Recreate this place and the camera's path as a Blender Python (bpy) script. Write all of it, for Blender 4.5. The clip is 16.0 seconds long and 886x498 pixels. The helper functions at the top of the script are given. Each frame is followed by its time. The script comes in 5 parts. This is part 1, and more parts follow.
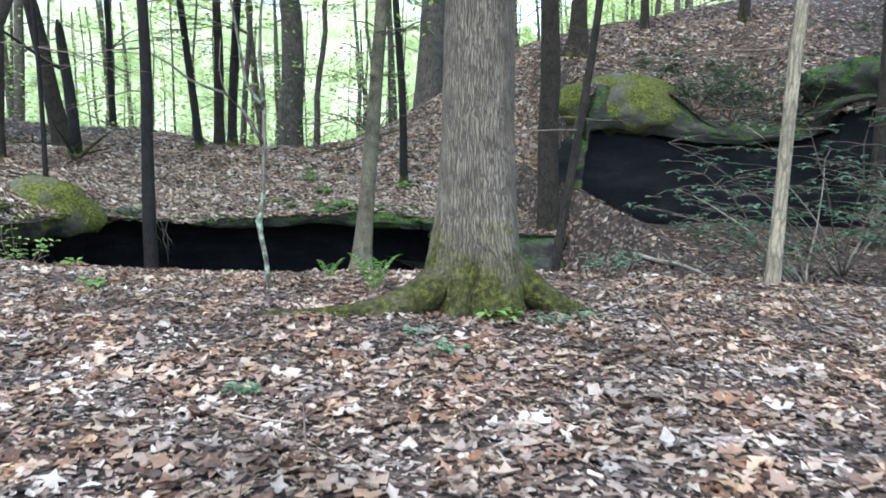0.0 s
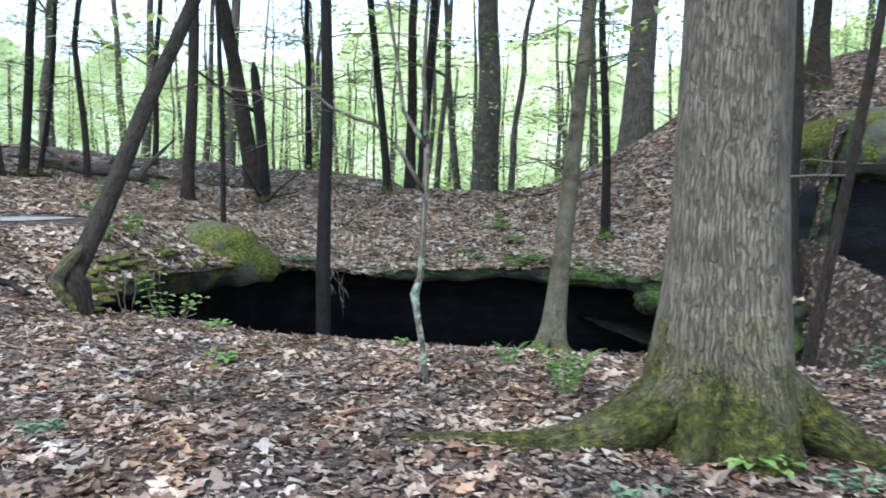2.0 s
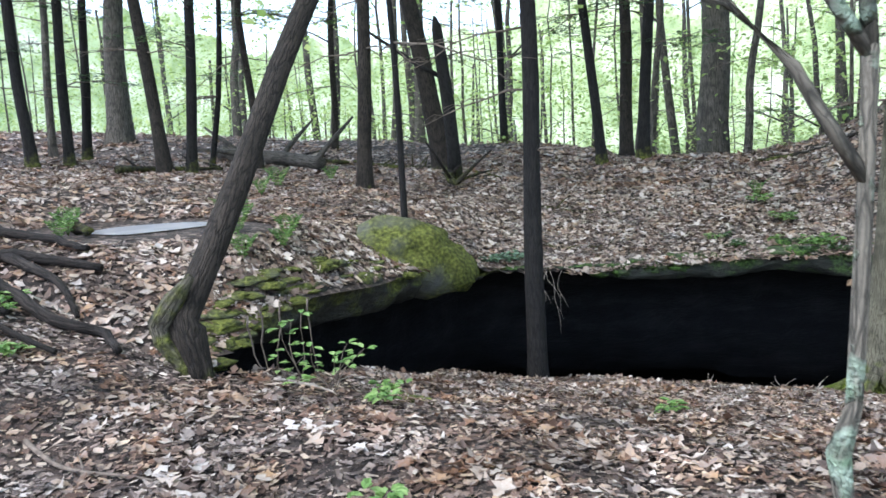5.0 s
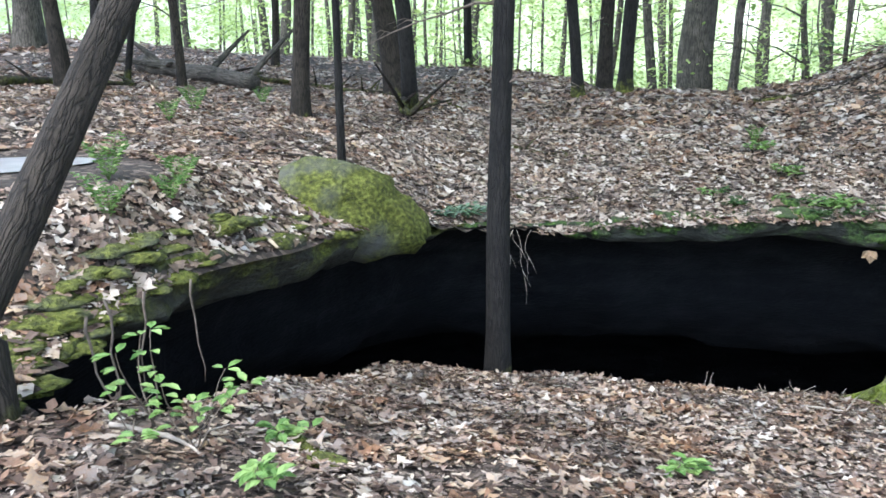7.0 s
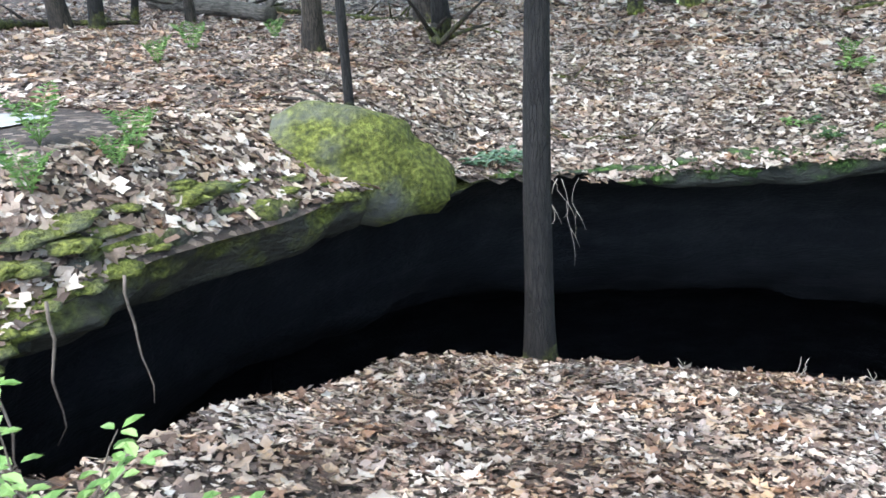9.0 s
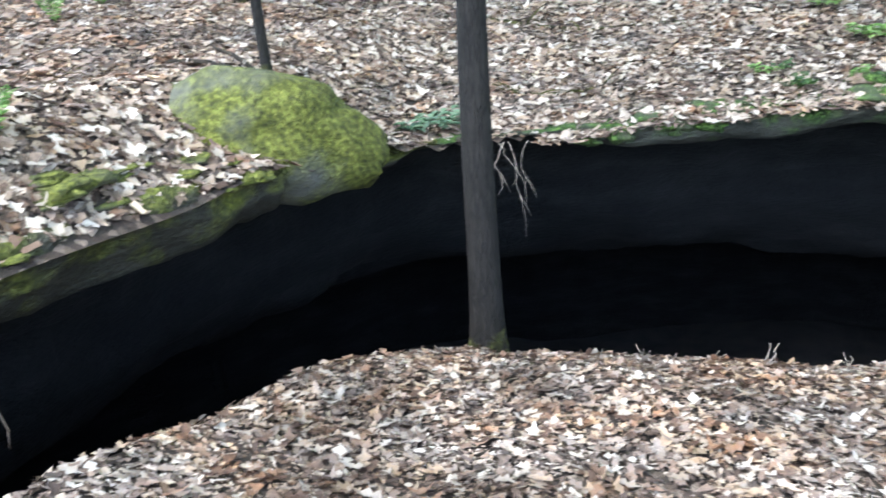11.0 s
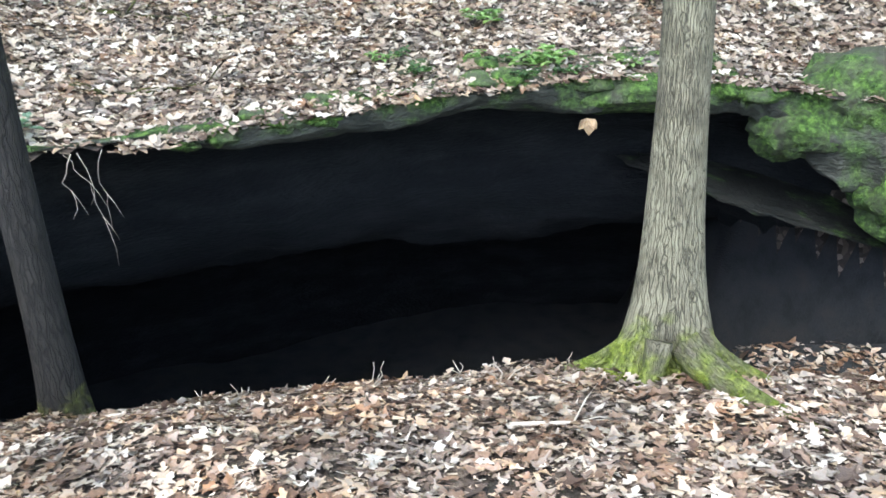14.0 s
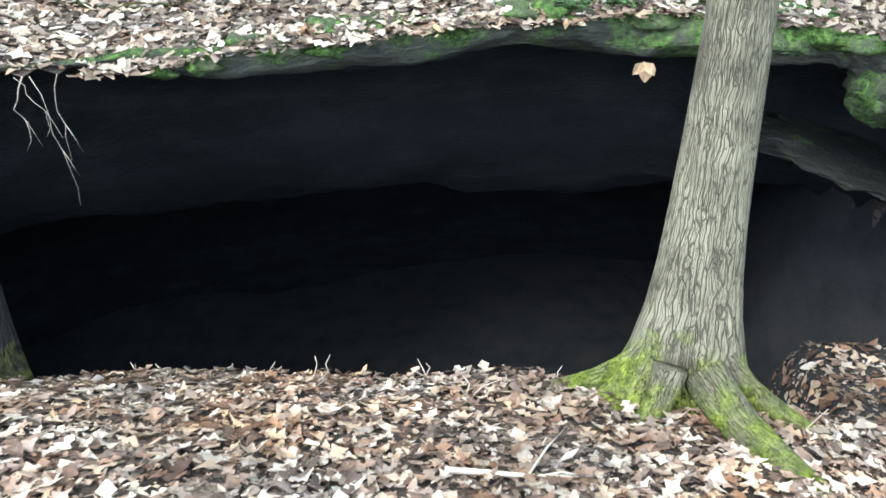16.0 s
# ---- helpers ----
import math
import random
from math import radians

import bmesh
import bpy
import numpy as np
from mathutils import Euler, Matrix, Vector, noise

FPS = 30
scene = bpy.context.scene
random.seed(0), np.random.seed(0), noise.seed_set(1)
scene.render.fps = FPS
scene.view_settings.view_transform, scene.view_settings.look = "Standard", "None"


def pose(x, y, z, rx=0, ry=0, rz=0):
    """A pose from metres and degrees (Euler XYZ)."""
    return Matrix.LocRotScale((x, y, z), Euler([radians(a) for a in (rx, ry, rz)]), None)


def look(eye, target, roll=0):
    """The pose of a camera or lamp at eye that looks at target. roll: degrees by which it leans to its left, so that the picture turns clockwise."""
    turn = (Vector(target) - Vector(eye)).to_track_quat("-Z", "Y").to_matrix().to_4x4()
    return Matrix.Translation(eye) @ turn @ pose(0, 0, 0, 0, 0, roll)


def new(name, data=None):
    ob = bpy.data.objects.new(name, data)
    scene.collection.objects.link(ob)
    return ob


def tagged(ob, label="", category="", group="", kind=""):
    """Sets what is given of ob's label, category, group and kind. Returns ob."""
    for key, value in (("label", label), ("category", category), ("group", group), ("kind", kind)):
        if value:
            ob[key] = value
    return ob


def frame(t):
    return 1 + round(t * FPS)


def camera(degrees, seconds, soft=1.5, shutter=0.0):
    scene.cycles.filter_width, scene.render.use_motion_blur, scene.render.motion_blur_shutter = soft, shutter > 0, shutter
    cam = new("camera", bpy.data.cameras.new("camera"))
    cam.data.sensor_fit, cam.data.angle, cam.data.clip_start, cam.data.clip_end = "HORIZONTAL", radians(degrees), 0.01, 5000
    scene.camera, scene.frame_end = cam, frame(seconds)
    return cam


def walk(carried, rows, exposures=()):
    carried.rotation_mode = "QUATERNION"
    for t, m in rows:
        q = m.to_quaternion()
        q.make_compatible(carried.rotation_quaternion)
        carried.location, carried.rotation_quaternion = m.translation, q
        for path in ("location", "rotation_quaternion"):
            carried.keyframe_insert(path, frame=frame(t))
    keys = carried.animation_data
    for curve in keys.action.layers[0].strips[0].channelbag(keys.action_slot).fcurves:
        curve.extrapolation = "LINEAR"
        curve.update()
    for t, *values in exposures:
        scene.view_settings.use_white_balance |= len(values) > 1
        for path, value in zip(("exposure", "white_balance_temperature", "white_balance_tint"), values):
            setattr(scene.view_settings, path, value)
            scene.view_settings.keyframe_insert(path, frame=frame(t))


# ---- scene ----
cam = camera(57.94, 16.0, soft=1.6, shutter=0.25)
# seconds, place in metres, turn in degrees
ROWS = [
    (0.0, 0.0, 0.0, 1.499, 82.45, -0.0, -0.09),
    (0.5, 0.094, 0.494, 1.535, 84.49, 0.4, 3.75),
    (1.0, 0.08, 0.955, 1.529, 85.18, 0.52, 7.02),
    (1.5, -0.018, 1.49, 1.568, 85.73, -0.61, 9.21),
    (2.0, -0.166, 1.988, 1.53, 85.52, -0.45, 13.97),
    (2.5, -0.313, 2.478, 1.562, 85.38, 0.23, 20.24),
    (3.0, -0.535, 3.001, 1.55, 85.76, 0.78, 22.86),
    (3.5, -0.806, 3.49, 1.546, 85.73, 1.38, 24.83),
    (4.0, -1.075, 4.015, 1.578, 85.57, 2.75, 26.8),
    (4.2, -1.179, 4.212, 1.564, 85.28, 3.29, 27.4),
    (6.3, -2.109, 6.149, 1.659, 79.82, 2.05, 25.93),
    (6.5, -2.171, 6.313, 1.662, 78.88, 1.67, 24.94),
    (7.0, -2.332, 6.738, 1.696, 77.97, 0.86, 24.95),
    (7.5, -2.452, 7.073, 1.694, 78.34, 1.59, 24.87),
    (8.0, -2.6, 7.391, 1.723, 79.67, 2.72, 24.47),
    (8.5, -2.642, 7.698, 1.651, 73.69, 3.33, 25.79),
    (8.7, -2.65, 7.85, 1.634, 73.55, 3.27, 28.47),
    (10.8, -2.781, 8.863, 1.679, 68.17, 4.97, 28.77),
    (11.0, -2.728, 8.876, 1.684, 68.69, 4.83, 26.44),
    (11.5, -2.573, 8.929, 1.65, 70.42, 3.96, 16.37),
    (12.0, -2.45, 9.015, 1.623, 72.79, 2.78, 8.5),
    (12.5, -2.4, 9.13, 1.596, 72.61, 3.75, 5.75),
    (13.0, -2.38, 9.379, 1.542, 70.79, 3.7, 4.83),
    (13.5, -2.317, 9.605, 1.495, 69.27, 4.07, 4.72),
    (14.0, -2.149, 9.901, 1.43, 67.17, 3.28, 6.01),
    (14.5, -2.023, 10.101, 1.389, 64.15, 3.63, 7.31),
    (15.0, -1.921, 10.38, 1.334, 62.61, 2.55, 9.41),
    (15.5, -1.836, 10.632, 1.312, 62.02, 2.28, 11.95),
    (16.0, -1.704, 10.901, 1.263, 62.32, 2.37, 13.72),
]
EXPOSURES = [(0.0, 2.2, 5980, 6), (1.0, 1.95, 6030, 6), (2.5, 2.0, 6030, 8), (4.0, 2.0, 6030, 9), (6.5, 2.35, 6030, 7), (8.5, 2.75, 6030, 7), (11.0, 3.02, 6000, 6), (13.0, 3.05, 6150, 5), (15.0, 3.1, 6200, 4), (16.0, 3.25, 6200, 3)]
walk(cam, [(t, pose(x, y, z, rx, ry, rz)) for t, x, y, z, rx, ry, rz in ROWS], EXPOSURES)

# ---- light ----
world = bpy.data.worlds.new("world")
scene.world = world
world.use_nodes = True
wn = world.node_tree.nodes
sky = wn.new("ShaderNodeTexSky")
sky.sky_type, sky.sun_disc = "NISHITA", False
sky.sun_elevation, sky.sun_rotation = radians(58), radians(200)
sky.air_density, sky.dust_density, sky.ozone_density = 1.0, 1.5, 1.0
wn["Background"].inputs["Strength"].default_value = 0.15
veil = wn.new("ShaderNodeHueSaturation")
veil.inputs["Saturation"].default_value, veil.inputs["Value"].default_value = 0.75, 1.0
world.node_tree.links.new(sky.outputs[0], veil.inputs["Color"])
world.node_tree.links.new(veil.outputs[0], wn["Background"].inputs["Color"])
sun_data = bpy.data.lights.new("sun", "SUN")
sun_data.energy, sun_data.angle, sun_data.color = 0.6, radians(40), (1.0, 0.98, 0.94)
sun = new("sun", sun_data)
sun.matrix_world = look((-6.2, -18.0, 30), (0, 0, 0))

# ---- materials ----


def ramp_node(nodes, stops):
    ramp = nodes.new("ShaderNodeValToRGB")
    while len(ramp.color_ramp.elements) < len(stops):
        ramp.color_ramp.elements.new(0.5)
    for e, (p, c) in zip(ramp.color_ramp.elements, stops):
        e.position, e.color = p, (*c, 1)
    return ramp


def material(name, stops, scale=6.0, rough=0.85, bump=0.3, fine=40.0, stretch=(1, 1, 1), island=False, thin=0.0, detail=6.0, bump_dist=0.02):
    """Noise-mixed colours, with a fine bump; island: the colour varies from piece to piece; thin: light shines through."""
    m = bpy.data.materials.new(name)
    m.use_nodes = True
    n, l = m.node_tree.nodes, m.node_tree.links
    b = n["Principled BSDF"]
    b.inputs["Roughness"].default_value = rough
    b.inputs["Specular IOR Level"].default_value = 0.3
    tex = n.new("ShaderNodeTexCoord")
    mp = n.new("ShaderNodeMapping")
    mp.inputs["Scale"].default_value = stretch
    l.new(tex.outputs["Object"], mp.inputs["Vector"])
    big = n.new("ShaderNodeTexNoise")
    big.inputs["Scale"].default_value, big.inputs["Detail"].default_value = scale, detail
    big.inputs["Roughness"].default_value = 0.65
    l.new(mp.outputs[0], big.inputs["Vector"])
    ramp = ramp_node(n, stops)
    if island:
        geo = n.new("ShaderNodeNewGeometry")
        mix = n.new("ShaderNodeMath")
        mix.operation = "MULTIPLY_ADD"
        l.new(big.outputs["Fac"], mix.inputs[0])
        mix.inputs[1].default_value = 0.55
        sub = n.new("ShaderNodeMath")
        sub.operation = "SUBTRACT"
        l.new(geo.outputs["Random Per Island"], sub.inputs[0])
        sub.inputs[1].default_value = 0.3
        l.new(sub.outputs[0], mix.inputs[2])
        l.new(mix.outputs[0], ramp.inputs["Fac"])
    else:
        l.new(big.outputs["Fac"], ramp.inputs["Fac"])
    l.new(ramp.outputs["Color"], b.inputs["Base Color"])
    if bump:
        small = n.new("ShaderNodeTexNoise")
        small.inputs["Scale"].default_value, small.inputs["Detail"].default_value = fine, 5
        l.new(mp.outputs[0], small.inputs["Vector"])
        bp = n.new("ShaderNodeBump")
        bp.inputs["Strength"].default_value, bp.inputs["Distance"].default_value = bump, bump_dist
        l.new(small.outputs["Fac"], bp.inputs["Height"])
        l.new(bp.outputs[0], b.inputs["Normal"])
    if thin:
        tr = n.new("ShaderNodeBsdfTranslucent")
        l.new(ramp.outputs["Color"], tr.inputs["Color"])
        mx = n.new("ShaderNodeMixShader")
        mx.inputs[0].default_value = thin
        l.new(b.outputs[0], mx.inputs[1])
        l.new(tr.outputs[0], mx.inputs[2])
        l.new(mx.outputs[0], n["Material Output"].inputs[0])
    return m


def moss_over(m, z_low, z_high, stops, share=0.5, scale=3.0, up=0.0, spread=0.12):
    """Moss laid over a material: patches by noise, thinning out between two heights above the thing's own base."""
    n, l = m.node_tree.nodes, m.node_tree.links
    b = n["Principled BSDF"]
    base = b.inputs["Base Color"].links[0].from_socket
    tex = n.new("ShaderNodeTexCoord")
    sep = n.new("ShaderNodeSeparateXYZ")
    l.new(tex.outputs["Object"], sep.inputs[0])
    rng = n.new("ShaderNodeMapRange")
    l.new(sep.outputs["Z"], rng.inputs["Value"])
    for k, v in (("From Min", z_low), ("From Max", z_high), ("To Min", share), ("To Max", -0.25)):
        rng.inputs[k].default_value = v
    patch = n.new("ShaderNodeTexNoise")
    patch.inputs["Scale"].default_value, patch.inputs["Detail"].default_value = scale, 7
    l.new(tex.outputs["Object"], patch.inputs["Vector"])
    add = n.new("ShaderNodeMath")
    add.operation = "ADD"
    l.new(rng.outputs[0], add.inputs[0])
    l.new(patch.outputs["Fac"], add.inputs[1])
    last = add.outputs[0]
    if up:
        geo = n.new("ShaderNodeNewGeometry")
        gs = n.new("ShaderNodeSeparateXYZ")
        l.new(geo.outputs["Normal"], gs.inputs[0])
        mu = n.new("ShaderNodeMath")
        mu.operation = "MULTIPLY_ADD"
        l.new(gs.outputs["Z"], mu.inputs[0])
        mu.inputs[1].default_value = up
        l.new(last, mu.inputs[2])
        last = mu.outputs[0]
    edge = n.new("ShaderNodeMapRange")
    l.new(last, edge.inputs["Value"])
    edge.inputs["From Min"].default_value, edge.inputs["From Max"].default_value = 0.62, 0.62 + spread
    tone = n.new("ShaderNodeTexNoise")
    tone.inputs["Scale"].default_value, tone.inputs["Detail"].default_value = 22, 6
    l.new(tex.outputs["Object"], tone.inputs["Vector"])
    ramp = ramp_node(n, stops)
    l.new(tone.outputs["Fac"], ramp.inputs["Fac"])
    mix = n.new("ShaderNodeMix")
    mix.data_type = "RGBA"
    l.new(edge.outputs[0], mix.inputs["Factor"])
    l.new(base, mix.inputs["A"])
    l.new(ramp.outputs["Color"], mix.inputs["B"])
    l.new(mix.outputs["Result"], b.inputs["Base Color"])
    tuft = n.new("ShaderNodeTexNoise")
    tuft.inputs["Scale"].default_value, tuft.inputs["Detail"].default_value = 55, 6
    l.new(tex.outputs["Object"], tuft.inputs["Vector"])
    amount = n.new("ShaderNodeMath")
    amount.operation = "MULTIPLY"
    l.new(edge.outputs[0], amount.inputs[0])
    l.new(tuft.outputs["Fac"], amount.inputs[1])
    bp = n.new("ShaderNodeBump")
    bp.inputs["Strength"].default_value, bp.inputs["Distance"].default_value = 1.0, 0.04
    l.new(amount.outputs[0], bp.inputs["Height"])
    if b.inputs["Normal"].links:
        l.new(b.inputs["Normal"].links[0].from_socket, bp.inputs["Normal"])
    l.new(bp.outputs[0], b.inputs["Normal"])
    return m


MOSS = [(0.3, (0.03, 0.035, 0.008)), (0.5, (0.095, 0.105, 0.02)), (0.7, (0.20, 0.215, 0.045))]
MOSS_GREEN = [(0.3, (0.014, 0.03, 0.008)), (0.5, (0.052, 0.098, 0.02)), (0.7, (0.13, 0.22, 0.045))]


def bark_material(name, dark, light, ridges=26.0, depth=0.012, moss=None, long=0.09, moss_stops=None, crack=0.13):
    """Bark with long vertical furrows that weave into one another."""
    m = material(name, [(0.3, dark), (0.52, light), (0.75, tuple(min(1, c * 1.45) for c in light))], scale=4, rough=0.92, bump=0)
    n, l = m.node_tree.nodes, m.node_tree.links
    b = n["Principled BSDF"]
    tex = n.new("ShaderNodeTexCoord")
    grain = n.new("ShaderNodeAttribute")
    grain.attribute_name = "grain"
    warp = n.new("ShaderNodeTexNoise")
    warp.inputs["Scale"].default_value, warp.inputs["Detail"].default_value = 9, 3
    l.new(grain.outputs["Vector"], warp.inputs["Vector"])
    mixv = n.new("ShaderNodeMix")
    mixv.data_type = "VECTOR"
    mixv.inputs["Factor"].default_value = 0.03
    l.new(grain.outputs["Vector"], mixv.inputs["A"])
    l.new(warp.outputs["Color"], mixv.inputs["B"])
    mp = n.new("ShaderNodeMapping")
    mp.inputs["Scale"].default_value = (1, 1, long)
    l.new(mixv.outputs["Result"], mp.inputs["Vector"])
    lines = []
    for k, (size, gap) in enumerate(((1.0, crack), (1.9, crack * 0.77))):
        vor = n.new("ShaderNodeTexVoronoi")
        vor.feature = "DISTANCE_TO_EDGE"
        vor.inputs["Scale"].default_value = ridges * size
        l.new(mp.outputs[0], vor.inputs["Vector"])
        mr = n.new("ShaderNodeMapRange")
        l.new(vor.outputs["Distance"], mr.inputs["Value"])
        mr.inputs["From Max"].default_value = gap
        mr.inputs["To Min"].default_value = 0.45 * k
        lines.append(mr)
    fur = n.new("ShaderNodeMath")
    fur.operation = "MULTIPLY"
    l.new(lines[0].outputs[0], fur.inputs[0])
    l.new(lines[1].outputs[0], fur.inputs[1])
    base = b.inputs["Base Color"].links[0].from_socket
    mix = n.new("ShaderNodeMix")
    mix.data_type = "RGBA"
    mix.inputs["A"].default_value = (*[c * 0.8 for c in dark], 1)
    l.new(fur.outputs[0], mix.inputs["Factor"])
    l.new(base, mix.inputs["B"])
    l.new(mix.outputs["Result"], b.inputs["Base Color"])
    bp = n.new("ShaderNodeBump")
    bp.inputs["Strength"].default_value, bp.inputs["Distance"].default_value = 1.0, depth
    l.new(fur.outputs[0], bp.inputs["Height"])
    l.new(bp.outputs[0], b.inputs["Normal"])
    if moss:
        moss_over(m, moss[0], moss[1], moss_stops or MOSS, share=moss[2], scale=moss[3], spread=0.3)
    return m


def soil_material():
    """Dark earth under a mat of old, half-rotted leaves."""
    m = material("soil", [(0.3, (0.014, 0.011, 0.01)), (0.5, (0.034, 0.027, 0.023)), (0.72, (0.08, 0.064, 0.053))], scale=3.0, fine=55, bump=0.9, rough=0.95)
    n, l = m.node_tree.nodes, m.node_tree.links
    b = n["Principled BSDF"]
    base = b.inputs["Base Color"].links[0].from_socket
    tex = n.new("ShaderNodeTexCoord")
    vor = n.new("ShaderNodeTexVoronoi")
    vor.inputs["Scale"].default_value = 17
    l.new(tex.outputs["Object"], vor.inputs["Vector"])
    sep = n.new("ShaderNodeSeparateColor")
    l.new(vor.outputs["Color"], sep.inputs[0])
    tone = ramp_node(n, [(0.0, (0.018, 0.013, 0.011)), (0.4, (0.05, 0.036, 0.03)), (0.75, (0.105, 0.078, 0.064)), (1.0, (0.2, 0.158, 0.132))])
    l.new(sep.outputs[0], tone.inputs["Fac"])
    cover = n.new("ShaderNodeMath")
    cover.operation = "LESS_THAN"
    l.new(sep.outputs[1], cover.inputs[0])
    cover.inputs[1].default_value = 0.6
    mix = n.new("ShaderNodeMix")
    mix.data_type = "RGBA"
    l.new(cover.outputs[0], mix.inputs["Factor"])
    l.new(base, mix.inputs["A"])
    l.new(tone.outputs["Color"], mix.inputs["B"])
    l.new(mix.outputs["Result"], b.inputs["Base Color"])
    return m


def patches(m, scale, low, high):
    """Broad damp and dry patches: scales the base colour by a slow noise in the world's own coordinates."""
    n, l = m.node_tree.nodes, m.node_tree.links
    geo = n.new("ShaderNodeNewGeometry")
    slow = n.new("ShaderNodeTexNoise")
    slow.inputs["Scale"].default_value, slow.inputs["Detail"].default_value = scale, 4
    l.new(geo.outputs["Position"], slow.inputs["Vector"])
    rng = n.new("ShaderNodeMapRange")
    l.new(slow.outputs["Fac"], rng.inputs["Value"])
    for k, v in (("From Min", 0.32), ("From Max", 0.66), ("To Min", low), ("To Max", high)):
        rng.inputs[k].default_value = v
    hue = n.new("ShaderNodeHueSaturation")
    l.new(rng.outputs[0], hue.inputs["Value"])
    fade = n.new("ShaderNodeTexNoise")
    fade.inputs["Scale"].default_value, fade.inputs["Detail"].default_value = scale * 1.7, 3
    l.new(geo.outputs["Position"], fade.inputs["Vector"])
    tint = n.new("ShaderNodeMapRange")
    l.new(fade.outputs["Fac"], tint.inputs["Value"])
    for k, v in (("From Min", 0.35), ("From Max", 0.65), ("To Min", 0.7), ("To Max", 1.3)):
        tint.inputs[k].default_value = v
    l.new(tint.outputs[0], hue.inputs["Saturation"])
    b = n["Principled BSDF"]
    l.new(b.inputs["Base Color"].links[0].from_socket, hue.inputs["Color"])
    l.new(hue.outputs[0], b.inputs["Base Color"])
    return m


M_SOIL = soil_material()
# bare earth coloured darker to hold the shade inside the hollow
M_EARTH_SHADE = material("shaded_earth", [(0.3, (0.010, 0.011, 0.0135)), (0.5, (0.021, 0.022, 0.025)), (0.75, (0.033, 0.03, 0.028))], scale=2.5, fine=40, bump=0.8, rough=0.95)
LEAF_TONES = [(0.0, (0.07, 0.043, 0.034)), (0.16, (0.145, 0.09, 0.064)), (0.32, (0.25, 0.157, 0.112)), (0.48, (0.235, 0.19, 0.168)), (0.64, (0.38, 0.268, 0.185)), (0.8, (0.385, 0.315, 0.265)), (1.0, (0.49, 0.435, 0.385))]
M_LITTER = patches(material("leaf_litter", LEAF_TONES, scale=38, rough=0.55, bump=0.6, fine=120, island=True, thin=0.15, bump_dist=0.006), 1.5, 0.52, 1.35)
M_MOULD = patches(material("leaf_mould", [(0.0, (0.045, 0.03, 0.024)), (0.35, (0.105, 0.07, 0.056)), (0.7, (0.20, 0.145, 0.117)), (1.0, (0.42, 0.34, 0.26))], scale=60, rough=0.7, bump=0.5, fine=150, island=True, bump_dist=0.004), 1.5, 0.52, 1.35)
# lighter copy of the leaf colours, for the brighter light on the hillside
M_BRIGHT_LEAF = material("brightened_leaf", [(0.0, (0.10, 0.07, 0.052)), (0.3, (0.27, 0.195, 0.15)), (0.6, (0.42, 0.335, 0.275)), (1.0, (0.60, 0.53, 0.47))], scale=38, rough=0.5, bump=0.6, fine=120, island=True, thin=0.15, bump_dist=0.006)
M_ROCK = moss_over(material("sandstone", [(0.3, (0.014, 0.015, 0.012)), (0.5, (0.035, 0.036, 0.029)), (0.72, (0.085, 0.085, 0.07))], scale=1.6, fine=18, bump=0.7, stretch=(1, 1, 2.5), bump_dist=0.05),
                   -20.0, 40.0, MOSS_GREEN, share=0.37, scale=3.5, up=0.16, spread=0.25)
M_WING = moss_over(material("mossy_sandstone", [(0.3, (0.013, 0.013, 0.01)), (0.5, (0.03, 0.029, 0.022)), (0.75, (0.07, 0.066, 0.052))], scale=2.2, fine=20, bump=0.8, stretch=(1, 1, 2), bump_dist=0.05), -3, 6, MOSS, share=0.42, scale=2.6, up=0.12, spread=0.2)
# sandstone dimmed in colour for rocks that lie in shade
M_DIM_ROCK = moss_over(material("dimmed_sandstone", [(0.3, (0.008, 0.008, 0.007)), (0.5, (0.016, 0.016, 0.013)), (0.75, (0.035, 0.034, 0.028))], scale=2.5, fine=20, bump=0.8, stretch=(1, 1, 3), bump_dist=0.04), -3, 6, MOSS_GREEN, share=0.22, scale=3, spread=0.2)
# near-black copy of the sandstone, with the hollow's shade in its colour
M_ROCK_SHADE = material("shaded_sandstone", [(0.3, (0.003, 0.0036, 0.005)), (0.5, (0.0065, 0.0075, 0.0095)), (0.75, (0.02, 0.021, 0.023))], scale=1.2, fine=14, bump=0.8, stretch=(1, 1, 3), bump_dist=0.06, rough=0.95)
M_BOULDER = moss_over(material("boulder", [(0.3, (0.05, 0.05, 0.045)), (0.7, (0.13, 0.13, 0.115))], scale=3, fine=30, bump=0.8), -1.5, 6.0, MOSS, share=0.42, scale=1.7, up=0.06, spread=0.18)
M_MOSSROCK = moss_over(material("moss_rock", [(0.3, (0.03, 0.03, 0.022)), (0.7, (0.09, 0.085, 0.065))], scale=3, fine=30, bump=0.8), -2.5, 6.0, MOSS_GREEN, share=0.52, scale=3.2, spread=0.25)
OAK_MOSS = [(0.3, (0.022, 0.022, 0.008)), (0.5, (0.06, 0.062, 0.014)), (0.72, (0.14, 0.15, 0.03))]
M_OAK = bark_material("oak_bark", (0.075, 0.064, 0.049), (0.19, 0.166, 0.128), ridges=58, depth=0.013, moss=(0.35, 1.35, 0.43, 4.0), long=0.06, moss_stops=OAK_MOSS)
M_DARK = bark_material("dark_bark", (0.008, 0.007, 0.007), (0.019, 0.017, 0.0155), ridges=38, depth=0.008, moss=(0.15, 0.6, 0.38, 7))
